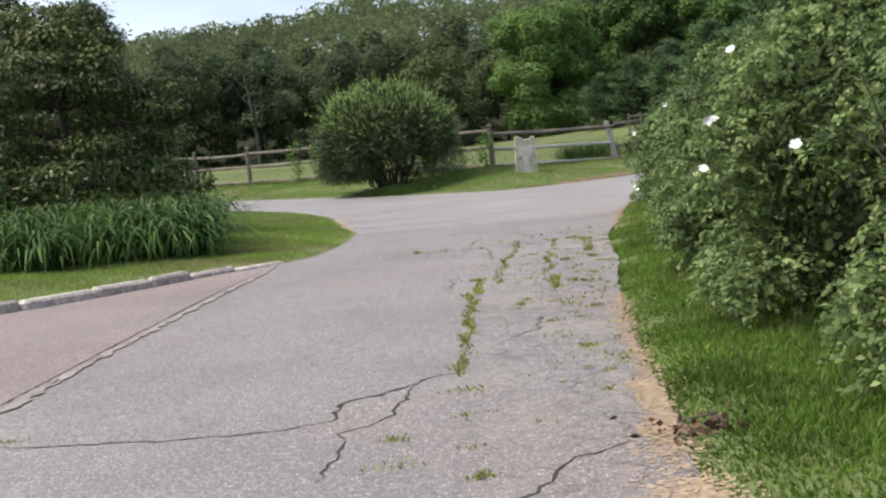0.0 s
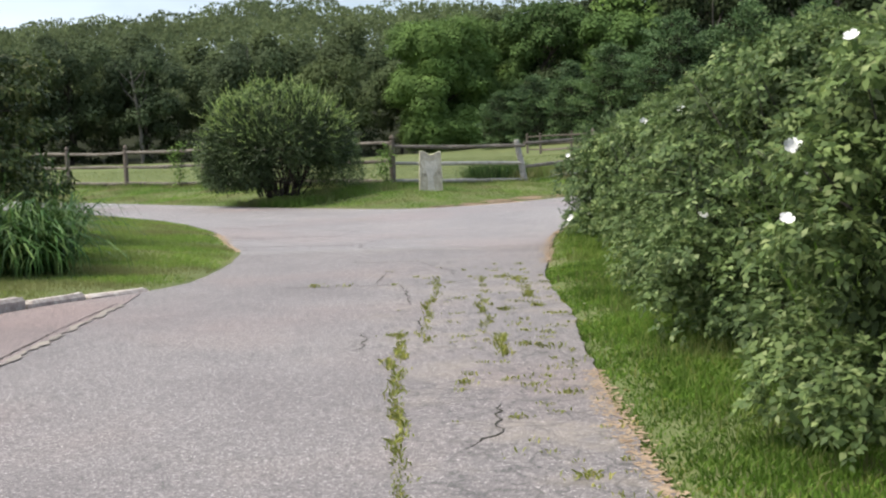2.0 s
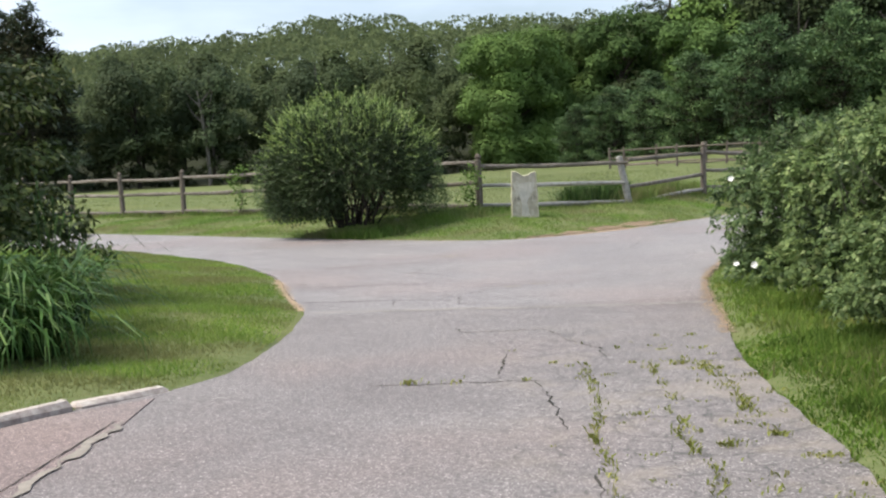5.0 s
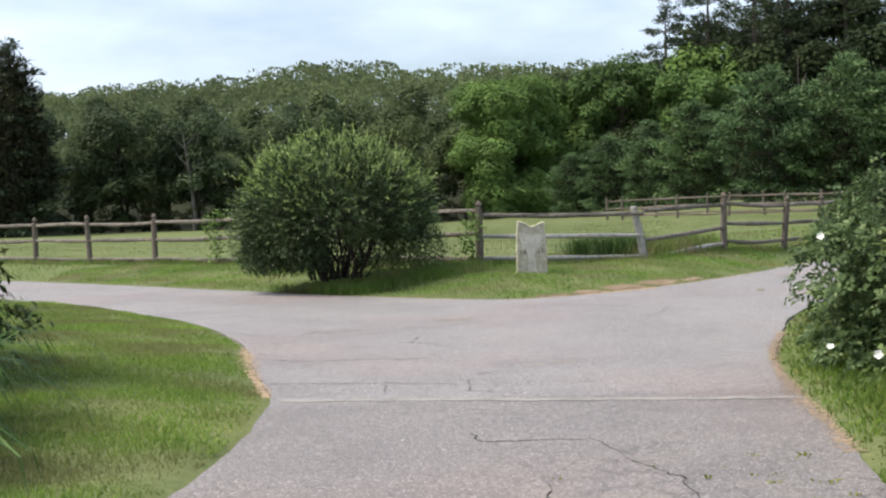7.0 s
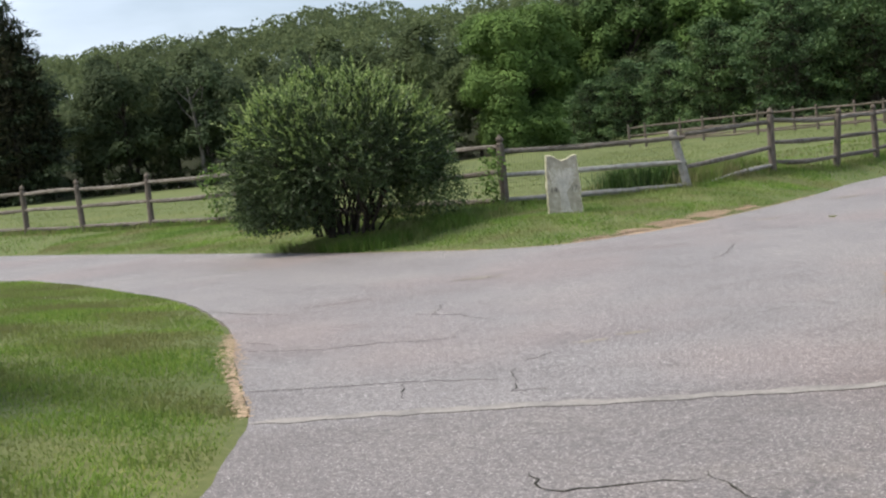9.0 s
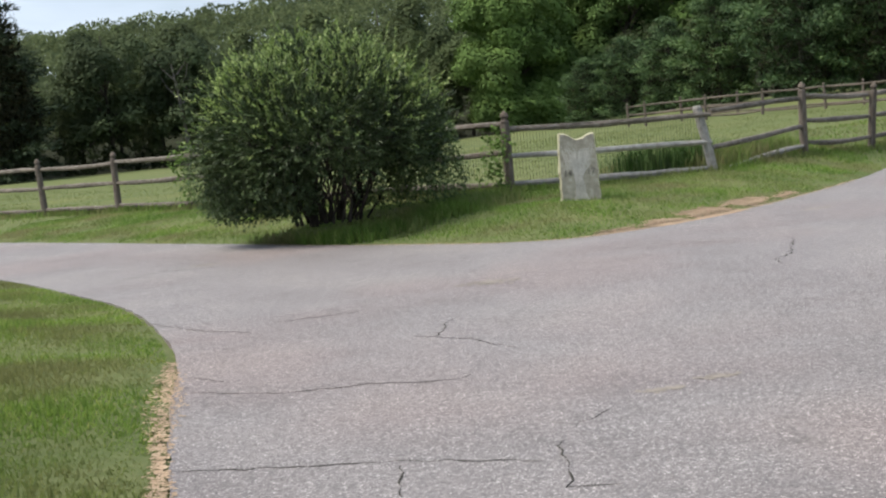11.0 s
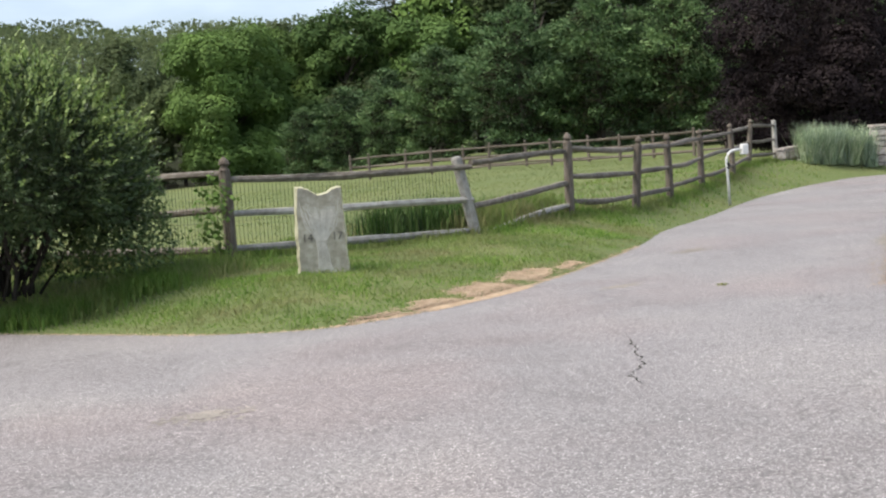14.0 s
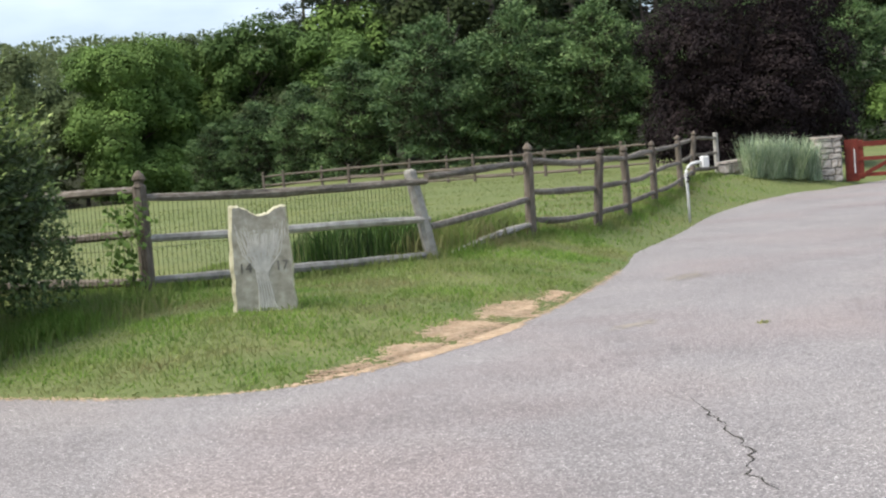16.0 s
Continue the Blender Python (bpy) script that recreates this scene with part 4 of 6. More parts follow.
P1 = (1.62, 36.5, 1.36, 0, False)
run_a = [P1, (5.32, 37.7, 1.17, -11, True), (7.7, 40.0, 1.4, 0, False), (9.75, 41.9, 1.38, 6, False), (11.6, 44.3, 1.38, 0, False), (13.9, 47.4, 1.38, 0, False),
         (16.6, 50.9, 1.38, 0, False), (18.95, 54.3, 1.38, 5, False), (20.9, 56.1, 1.3, 0, True)]
fence_run("rail_fence", run_a, corner, "weathered grey split-rail fence with pointed posts", "paddock fence", wire=(0,))
run_b = [(P1[0], P1[1], 0, 0, True), (-1.1, 39.25, 1.36, 0, False), (-3.8, 42.0, 1.36, 0, False), (-6.5, 44.68, 1.38, 0, False), (-8.68, 46.66, 1.4, -2, False), (-10.75, 48.75, 1.38, 0, False),
         (-12.9, 50.9, 1.38, 0, False), (-15.0, 53.1, 1.38, 1, False), (-17.2, 55.3, 1.38, 0, False), (-19.4, 57.5, 1.38, 0, False), (-21.6, 59.7, 1.38, 0, False)]
fence_run("rail_fence", run_b, even, "weathered split-rail fence along the field, posts with pointed heads", "paddock fence", (1.13, 0.66, 0.15), wire=(0,))
run_c = [(13.8, 84.6, 1.35, 0, False), (16.6, 82.6, 1.35, 0, False), (19.1, 80.8, 1.35, 2, False), (21.7, 78.8, 1.35, -2, False), (24.3, 76.4, 1.3, 0, False), (27.0, 74.0, 1.35, 0, False)]
fence_run("rail_fence", run_c, even, "dark rail fence across the field behind the paddock fence", "paddock fence", rail_mat=M_POST)
run_d = [(13.5 + 2.6 * k, 88.0 - 2.2 * k + (k % 3) * 0.2, 1.35, 0, False) for k in range(9)]
fence_run("rail_fence", run_d, even, "far reddish-brown rail fence across the field", "back fence", (1.1, 0.65, 0.25), M_POST)


# ---- carved stone ----
def carved_stone():
    st = empty("carved_stone", 2.42, 34.15, 0.24, "upright pale carved stone slab with a tree relief, standing in grass", "stone", turn=-4)
    rng = random.Random(21)
    W, H, T = 0.29, 1.02, 0.085
    prof = [(-W - 0.005, -0.2), (W + 0.01, -0.2)]
    for k in range(1, 11):
        prof.append((W + 0.012 - 0.03 * k / 11 + rng.uniform(-0.012, 0.01), -0.2 + 1.15 * k / 11))
    for k in range(0, 23):
        t = k / 22
        x = W - 0.03 - t * (2 * W - 0.06)
        prof.append((x, H - 0.045 - 0.045 * math.cos(2 * math.pi * (x - 0.015) / 0.45) - 0.05 * x + rng.uniform(-0.006, 0.006)))
    for k in range(10, 0, -1):
        prof.append((-W - 0.012 + 0.03 * k / 11 + rng.uniform(-0.01, 0.012), -0.2 + 1.15 * k / 11))
    v, f = [], []
    n = len(prof)
    rings = [(-T, 0.02), (-T + 0.025, 0.0), (T - 0.025, 0.0), (T, 0.025)]
    cx, cz = 0, 0.4
    for y, inset in rings:
        for x, z in prof:
            sx = 1 - inset / 0.3
            v.append((cx + (x - cx) * sx + rng.uniform(-0.005, 0.005), y + (0 if abs(y) == T else rng.uniform(-0.006, 0.006)), cz + (z - cz) * (1 - inset / 0.7)))
    for r in range(3):
        for k in range(n):
            a, b = r * n + k, r * n + (k + 1) % n
            f.append((a, b, b + n, a + n))
    f.append(tuple(range(n - 1, -1, -1)))
    f.append(tuple(3 * n + k for k in range(n)))
    me = bpy.data.meshes.new("slab")
    me.from_pydata(v, [], f)
    bm = bmesh.new()
    bm.from_mesh(me)
    bmesh.ops.recalc_face_normals(bm, faces=bm.faces)
    bm.to_mesh(me)
    bm.free()
    me.materials.append(M_STONE)
    me.materials.append(M_LICHEN)
    for q in me.polygons:
        q.material_index = 1 if len(q.vertices) == 4 else 0
    new("slab", me).parent = st
    # relief of a bare tree: roots, trunk and branches
    y0 = -T + 0.002
    g = Geo()

    def ridge(pts, r0, r1):
        m = len(pts) - 1
        g.tube([(p[0], y0, p[1]) for p in pts], [r0 + (r1 - r0) * i / m for i in range(m + 1)], 5)
    for k in range(8):
        # trunk strands that flare into roots and twist round one another
        t = k / 7 * 2 - 1
        ridge([(t * 0.13, -0.02), (t * 0.07 + 0.012, 0.1), (t * 0.052 + 0.01 * math.sin(k * 2.1), 0.24), (t * 0.05 - 0.012, 0.36), (t * 0.07, 0.46)], 0.011, 0.007)
    for k in range(34):
        t = k / 33 * 2 - 1
        w = rng.uniform(0.85, 1.1)
        top = 0.88 - 0.1 * (1 - abs(t)) - 0.12 * rng.random()
        bend = rng.uniform(-0.02, 0.02)
        ridge([(t * 0.05, 0.4), (t * 0.1 * w, 0.52 - 0.05 * abs(t)), (t * 0.17 * w + bend, 0.64 - 0.08 * abs(t)), (t * 0.215 + bend, 0.76 - 0.04 * abs(t)), (t * 0.235, top)], 0.0075, 0.003)
        ridge([(t * 0.14 * w, 0.58 - 0.05 * abs(t)), (t * 0.15 + 0.03, 0.68), (t * 0.17 + 0.04 * (1 - abs(t)), 0.79)], 0.005, 0.0025)
    g.make("tree_relief", M_CARVE, st, "pale carved tree standing proud of the slab")
    for text, x in (("14", -0.2), ("17", 0.14)):
        cu = bpy.data.curves.new("figure", "FONT")
        cu.body, cu.size, cu.extrude = text, 0.13, 0.002
        tmp = bpy.data.objects.new("figure", cu)
        scene.collection.objects.link(tmp)
        bpy.context.view_layer.update()
        mesh = bpy.data.meshes.new_from_object(tmp.evaluated_get(bpy.context.evaluated_depsgraph_get()))
        bpy.data.objects.remove(tmp)
        bpy.data.curves.remove(cu)
        mesh.materials.clear()
        mesh.materials.append(M_LETTER)
        ob = new("number", mesh)
        ob.parent = st
        ob.matrix_basis = pose(x - 0.03, -T - 0.004, 0.40, 90, 0, 0)
        tagged(ob, "dark incised figures")
    return st


carved_stone()


# ---- shrubs ----
def stems(rng, n, spread_r, tall, r0, lean=0.6, bend=0.3):
    g = Geo()
    for k in range(n):
        a = rng.uniform(0, 2 * math.pi)
        d = Vector((math.cos(a), math.sin(a), 0))
        q = rng.uniform(0.1, 1)
        p = d * rng.uniform(0.0, spread_r)
        pts = [p + Vector((0, 0, -0.05))]
        m = 6
        for i in range(1, m + 1):
            t = i / m
            pts.append(p + d * (q * lean * tall * t ** 1.3) + Vector((rng.uniform(-1, 1), rng.uniform(-1, 1), 0)) * bend * 0.12 + Vector((0, 0, tall * t * rng.uniform(0.92, 1.05))))
        g.tube(pts, [r0 * (1 - 0.8 * i / m) * rng.uniform(0.8, 1.2) for i in range(m + 1)], 5, caps=False)
    return g


def big_bush():
    b = empty("bush", -1.3, 35.0, 0.3, "large rounded green bush with dark stems showing below", "bush")
    rng, nr = random.Random(5), np.random.RandomState(5)
    for k in range(44):
        a, q = rng.uniform(0, 6.283), rng.uniform(0.2, 1.5)
        d = Vector((math.cos(a), math.sin(a), 0))
        r0 = rng.uniform(0.012, 0.034)
        p = [d * rng.uniform(0.05, 0.6) + Vector((0, 0, -0.05))]
        for s in range(1, 6):
            p.append(p[0] + d * q * 0.9 * (s / 5) ** 1.2 + Vector((rng.uniform(-0.12, 0.12), rng.uniform(-0.12, 0.12), 1.5 * s / 5)))
        Geo().tube(p, [r0 * (1 - 0.14 * s) for s in range(6)], 5, caps=False).make("stem", M_STEM, b)
    Geo().tube([(-0.25, -0.1, -0.1), (-0.22, -0.1, 0.6), (-0.3, -0.15, 1.3)], [0.075, 0.065, 0.045], 8, rng, 0.06).make("stem", M_STEM, b, "thick main stem")
    # twigs over a domed envelope, each with leaves in two ranks
    n = 3000
    d = sphere_dirs(nr, n * 3)
    d = d[d[:, 2] > -0.62][:n]
    f = lumps(nr, d, 0.12, 3, 3.4) * (1 - 0.5 * nr.power(0.6, len(d)) * nr.uniform(0, 1, len(d)))
    centre, rad = np.array((0.0, 0.0, 1.22)), np.array((1.64, 1.5, 1.2))
    p = centre + d * rad * f[:, None]
    low = p[:, 2] < 0.82
    gapside = (np.abs(p[:, 0] - 0.45) < 0.85)
    ok = ~(low & gapside & (nr.uniform(0, 1, len(p)) > 0.03)) & (p[:, 2] > 0.06)
    p, d = p[ok], d[ok]
    way = unit(d * 0.8 + np.array((0, 0, 0.15)) + 0.75 * np.array((0, 0, 1)) * np.clip(d[:, 2:], 0, 1) + nr.normal(size=d.shape) * 0.3)
    L = nr.uniform(0.2, 0.55, len(p)) * (1 + 0.45 * (nr.uniform(0, 1, len(p)) > 0.92))
    quads = []
    for k in range(17):
        t = (k + 0.5) / 17
        base = p + way * (L * t)[:, None] + nr.normal(size=p.shape) * 0.006
        side = unit(np.cross(way, sphere_dirs(nr, len(p))))
        face = d * 0.6 + np.array((0, 0, 0.6)) + nr.normal(size=d.shape) * 0.35
        quads.append(leaf_quads(nr, base, way * 0.9 + side * 0.65, 0.1 * (1 - 0.4 * t), 0.03, 0.15, face))
    inner = crown_lobes(nr, [((0, 0, 1.42), (1.3, 1.15, 0.85)), ((-0.85, 0.1, 0.85), (0.75, 0.8, 0.6)), ((0.9, 0.1, 0.9), (0.7, 0.8, 0.55)), ((0, 0.4, 1.1), (1.0, 0.8, 0.6))], 420, 0.085, 0.4, 0.1, 0.5)
    # only upper twigs get the pale tips, painting the top of the bush lit
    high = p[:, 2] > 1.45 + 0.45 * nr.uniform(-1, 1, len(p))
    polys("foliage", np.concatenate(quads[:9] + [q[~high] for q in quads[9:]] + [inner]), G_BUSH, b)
    polys("foliage", np.concatenate([q[high] for q in quads[9:]]), G_BUSHTIP, b, "paler new growth at the upper twig ends, top light painted in")
    g = Geo()
    for i in range(0, len(p), 5):
        g.tube([p[i] - way[i] * 0.15, p[i] + way[i] * L[i]], [0.006, 0.002], 3, caps=False)
    g.make("twig", M_STEM, b)
    # a paler thorny skirt on both flanks
    lobes = [((-1.35, 0.1, 0.45), (0.55, 0.5, 0.45)), ((-1.65, 0.3, 0.75), (0.5, 0.45, 0.6)), ((-0.85, -0.4, 0.35), (0.45, 0.4, 0.35)), ((1.35, 0.2, 0.6), (0.45, 0.5, 0.6)), ((1.6, 0.4, 0.95), (0.35, 0.4, 0.6)), ((0.9, 0.2, 0.25), (0.5, 0.4, 0.22)), ((1.72, 0.0, 0.85), (0.36, 0.42, 0.62)), ((1.78, 0.15, 0.4), (0.38, 0.42, 0.4)), ((1.5, -0.3, 0.5), (0.34, 0.36, 0.45))]
    polys("foliage", crown_lobes(nr, lobes, 620, 0.055, 0.5, 0.2, 0.7, stretch=0.6), G_ROSE, b, "thorny growth round the foot")
    skirt = [((-1.12, -0.35, 0.5), (0.62, 0.6, 0.5)), ((-0.6, -0.6, 0.48), (0.5, 0.5, 0.46)), ((-1.3, 0.25, 0.6), (0.55, 0.6, 0.55)), ((1.25, -0.2, 0.95), (0.5, 0.5, 0.35))]
    polys("foliage", crown_lobes(nr, skirt, 900, 0.075, 0.6, 0.1, 0.5, 0.4, 0.42), G_BUSH, b)
    back = [((-1.0, -0.1, 0.45), (0.75, 0.8, 0.5)), ((0.4, 0.55, 0.5), (1.1, 0.35, 0.45)), ((-0.7, 0.75, 0.35), (0.6, 0.4, 0.4)), ((0.15, 0.85, 0.3), (0.6, 0.4, 0.3)), ((0.8, 0.7, 0.35), (0.5, 0.4, 0.35))]
    polys("foliage", crown_lobes(nr, back, 330, 0.07, 0.5, 0.2, 0.6), G_BUSH, b)
    return b


big_bush()


def flower(parent_inv, parent, x, y, z, seed):
    """An open white rose of five broad petals."""
    r = random.Random(seed)
    v, f = [], []
    for k in range(5):
        a = 2 * math.pi * k / 5 + r.uniform(-0.1, 0.1)
        c, s = math.cos(a), math.sin(a)
        b = len(v)
        for u, w, h in ((0.0, 0.0, 0.0), (0.024, -0.018, 0.008), (0.042, -0.02, 0.018), (0.048, 0.0, 0.02), (0.042, 0.02, 0.018), (0.024, 0.018, 0.008)):
            v.append((u * c - w * s, u * s + w * c, h))
        f.append(tuple(b + i for i in range(6)))
    me = bpy.data.meshes.new("flower")
    me.from_pydata(v, [], f)
    me.materials.append(G_PETAL)
    ob = new("flower", me)
    ob.parent = parent
    ob.matrix_parent_inverse = parent_inv
    ob.matrix_basis = pose(x, y, z, r.uniform(35, 70), r.uniform(-20, 20), r.uniform(-40, 20)) @ Matrix.Scale(0.66, 4)
    tagged(ob, "white open rose")


def rose_bush(x, y, rx, ry, tall, seed, label, flowers=(), dense=150, size=1.3, foot=0.76):
    """A mounded bush: an undercut envelope set with many small mounds, each a cluster of leaf sprays on short canes."""
    z = height(x, y)
    b = empty("rose_bush", x, y, z, label, "rose bush", "rose hedge")
    inv = b.matrix_world.inverted()
    rng, nr = random.Random(seed), np.random.RandomState(seed)
    stems(rng, 26, 0.55 * rx, tall * 0.6, 0.011, 0.35).make("stem", M_BARK, b)

    def girth(h):
        # narrow at the foot, widest at two fifths of the height, then a dome
        return foot + (1 - foot) * min(1.0, h / 0.3) if h < 0.42 else math.sqrt(max(0.0, 1 - ((h - 0.42) / 0.58) ** 2.2))
    mounds = []
    count = int(72 * rx * ry * tall / 3.2)
    for k in range(count):
        h = rng.uniform(0.06, 0.97) ** 0.9
        a = rng.uniform(0, 6.283)
        s = rng.uniform(0.16, 0.34)
        g = girth(h) * rng.uniform(0.86, 1.06)
        if k % 3 == 0:
            # the domed top
            g = math.sqrt(rng.random()) * 0.95
            h = (0.42 + 0.58 * (1 - g * g) ** 0.45) * rng.uniform(0.93, 1.02)
        mounds.append(((max(0.0, rx * g - s * 0.85) * math.cos(a), max(0.0, ry * g - s * 0.85) * math.sin(a), max(0.12, tall * h - s * 0.6)), (s, s, s * rng.uniform(0.6, 0.85))))
    for k in range(int(30 * foot ** 4)):
        a, s = rng.uniform(0, 6.283), rng.uniform(0.17, 0.27)
        mounds.append(((rx * foot * 0.9 * math.cos(a), ry * foot * 0.9 * math.sin(a), rng.uniform(0.12, 0.36)), (s, s, s * 0.8)))
    for fx, fy, fz in flowers:
        mounds.append(((fx - x + 0.2, fy - y + 0.12, fz - z - 0.1), (0.22, 0.22, 0.16)))
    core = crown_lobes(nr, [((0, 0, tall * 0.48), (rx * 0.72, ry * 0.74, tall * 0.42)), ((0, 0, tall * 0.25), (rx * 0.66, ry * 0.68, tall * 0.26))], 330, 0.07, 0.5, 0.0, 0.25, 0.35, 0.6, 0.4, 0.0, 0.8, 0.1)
    Q = []
    for own, (c, r) in enumerate(mounds):
        r = np.array(r)
        m = int(12.6 * r.prod() ** 0.667 * dense)
        d = sphere_dirs(nr, m)
        d = d[d[:, 2] > -0.45]
        f = lumps(nr, d, 0.18, own * 5 + seed, 4.0) * (1 - 0.35 * nr.uniform(0, 1, len(d)) ** 2)
        p = np.array(c) + d * r * f[:, None]
        p, d = p[p[:, 2] > 0.04], d[p[:, 2] > 0.04]
        face = unit(d * 0.65 + np.array((0, 0, 0.6)) + nr.normal(size=d.shape) * 0.25)
        way = d * 0.6 + nr.normal(size=d.shape) * 0.6 - np.array((0, 0, 0.15))
        way = unit(way - face * (way * face).sum(1)[:, None] * 0.75)
        side = unit(np.cross(way, face))
        for t, s in ((0.3, 1), (0.3, -1), (0.65, 1), (0.65, -1), (1.0, 0)):
            base = p + way * (0.07 * t * size)
            w = way * 0.6 + side * 0.8 * s + nr.normal(size=d.shape) * 0.14
            Q.append(leaf_quads(nr, base, w, 0.043 * size, 0.027 * size, 0.3, face + nr.normal(size=d.shape) * 0.22))
    # leafy canes that break the outline
    m = int(34 * rx)
    d = sphere_dirs(nr, m)
    d[:, 2] = np.abs(d[:, 2])
    p = np.array((0, 0, tall * 0.46)) + d * np.array((rx * 0.88, ry * 0.88, tall * 0.48))
    way = unit(d * 0.6 + np.array((0, 0, 0.6)) + nr.normal(size=d.shape) * 0.4)
    L = nr.uniform(0.08, 0.26, m)
    canes = Geo()
    for i in range(m):
        canes.tube([p[i] - way[i] * 0.25, p[i], p[i] + way[i] * L[i] * 0.9], [0.005, 0.004, 0.002], 3, caps=False)
    tagged(canes.make("cane", M_BARK, b), kind="stuff")
    for k in range(12):
        t = (k + 0.5) / 12
        base = p + way * (L * t)[:, None] - np.array((0, 0, 0.1)) * (t ** 2) * L[:, None]
        side = unit(np.cross(way, sphere_dirs(nr, m)))
        Q.append(leaf_quads(nr, base, way * 0.5 + side * 0.9, 0.05, 0.03))
    polys("foliage", np.concatenate(Q), G_ROSE, b)
    # dark core leaves stand in for the shade between the mounds
    polys("foliage", core, G_ROSESHADE, b, "inner leaves with the hedge's shade painted into their colour")
    for i, (fx, fy, fz) in enumerate(flowers):
        flower(inv, b, fx, fy, fz, seed * 10 + i)
    return b


ROSES = [
    (2.98, 5.6, 1.22, 1.3, 2.2, ((1.75, 6.2, 1.21),)), (2.95, 8.1, 1.28, 1.25, 2.12, ((1.68, 7.85, 1.35), (1.75, 7.98, 1.36), (1.6, 7.67, 1.07), (1.75, 7.4, 1.75))),
    (3.08, 10.9, 1.28, 1.4, 2.1, ((2.12, 10.5, 0.92), (2.36, 11.79, 1.6))), (3.5, 13.4, 1.25, 1.35, 2.05, ((2.27, 12.52, 1.53),)),
    (3.95, 15.9, 1.28, 1.4, 1.95, ()), (4.28, 18.3, 1.33, 1.4, 1.86, ((2.8, 18.2, 0.48),)), (4.46, 20.7, 1.33, 1.45, 1.84, ((3.12, 20.0, 0.33), (3.2, 20.4, 1.2))),
    (5.5, 23.3, 1.4, 1.5, 1.75, ((4.1, 23.8, 0.57),)), (5.3, 7.0, 1.4, 2.2, 2.35, ()), (5.7, 11.6, 1.5, 2.4, 2.35, ()), (15.05, 38.75, 1.25, 1.3, 2.15, ((13.75, 38.6, 0.75),))]
for i, (x, y, rx, ry, h, fl) in enumerate(ROSES):
    rose_bush(x, y, rx, ry, h, 30 + i, "dense green rose bush with a few white blooms" if fl else "dense green rose bush without open blooms", fl, 150 if y < 16 and x < 5 else 85 if x < 5 else 50, 1.1 if y < 16 else 1.4, 0.97 if y < 9 else 0.88 if y < 12 else 0.8)


def dogwood():
    b = empty("small_tree", 0, 0, 0, "broad low tree with layered dull green leaves", "tree")
    rng, nr = random.Random(8), np.random.RandomState(8)
    g = Geo().tube([(0, 0, -0.1), (0.05, 0, 1.2), (-0.05, 0.1, 2.8), (0, 0, 4.4)], [0.13, 0.11, 0.07, 0.02], 9, rng, 0.05)
    for k in range(20):
        a, z = rng.uniform(0, 6.28), rng.uniform(0.5, 3.6)
        r = 2.3 * (1 - (z / 5.2) ** 2)
        g.tube([(0, 0, z), (math.cos(a) * r * 0.5, math.sin(a) * r * 0.5, z + 0.25), (math.cos(a) * r, math.sin(a) * r, z + 0.2)], [0.05, 0.03, 0.01], 5, caps=False)
    g.make("trunk", M_BARK, b)
    lobes = []
    for tier in range(9):
        z0 = 0.55 + 0.5 * tier
        r = 2.45 * min(1.0, (5.15 - z0) / 3.0) ** 0.8
        for k in range(4 + int(5 * r)):
            a, q = rng.uniform(0, 6.28), math.sqrt(rng.uniform(0.2, 1)) * rng.uniform(0.85, 1.08)
            lobes.append(((r * q * math.cos(a), r * q * math.sin(a), z0 - 0.14 * q + rng.uniform(-0.1, 0.1)), (rng.uniform(0.45, 0.75), rng.uniform(0.45, 0.75), rng.uniform(0.14, 0.22))))
    polys("crown", crown_lobes(nr, lobes, 300, 0.12, 0.7, -0.5, 0.5, 0.5, 0.5, 0.3, 0.4, 0.6, 0.2), G_DOG, b)
    b.matrix_basis = pose(-6.05, 21.3, height(-6.05, 21.3) - 0.05, 0, 0, 20) @ Matrix.Diagonal((0.84, 0.84, 0.86, 1))


dogwood()


def lily_bed():
    nr = np.random.RandomState(3)
    k = 0
    for row in range(4):
        for i in range(10):
            x = -3.3 - i * 0.62 + nr.uniform(-0.12, 0.12) - row * 0.1
            y = 17.25 - i * 0.27 + row * 0.62 + nr.uniform(-0.1, 0.1)
            z = height(x, y)
            roots = np.column_stack([nr.normal(0, 0.12, 80), nr.normal(0, 0.12, 80), np.zeros(80)])
            q = arching(nr, roots, 1.5 if row else 1.25, 0.036, 1.5, -1.2 if row < 2 else None)
            c = empty("daylily", x, y, z - 0.02, "clump of arching dark green strap leaves", "plant", "daylily bed")
            polys("foliage", q, G_LILY, c)
            if row > 1:
                g = Geo()
                for s in range(3):
                    a, r = nr.uniform(0, 6.28), nr.uniform(0.1, 0.3)
                    h = nr.uniform(1.0, 1.35)
                    g.tube([(0, 0, 0), (math.cos(a) * r * 0.5, math.sin(a) * r * 0.5, h * 0.6), (math.cos(a) * r, math.sin(a) * r, h)], [0.006, 0.005, 0.004], 4, caps=False)
                    g.tube([(math.cos(a) * r, math.sin(a) * r, h - 0.01), (math.cos(a) * r * 1.05, math.sin(a) * r * 1.05, h + 0.05)], [0.012, 0.006], 5)
                g.make("flower_stalk", G_LILY, c, "thin seed-headed stalk")
            k += 1


lily_bed()


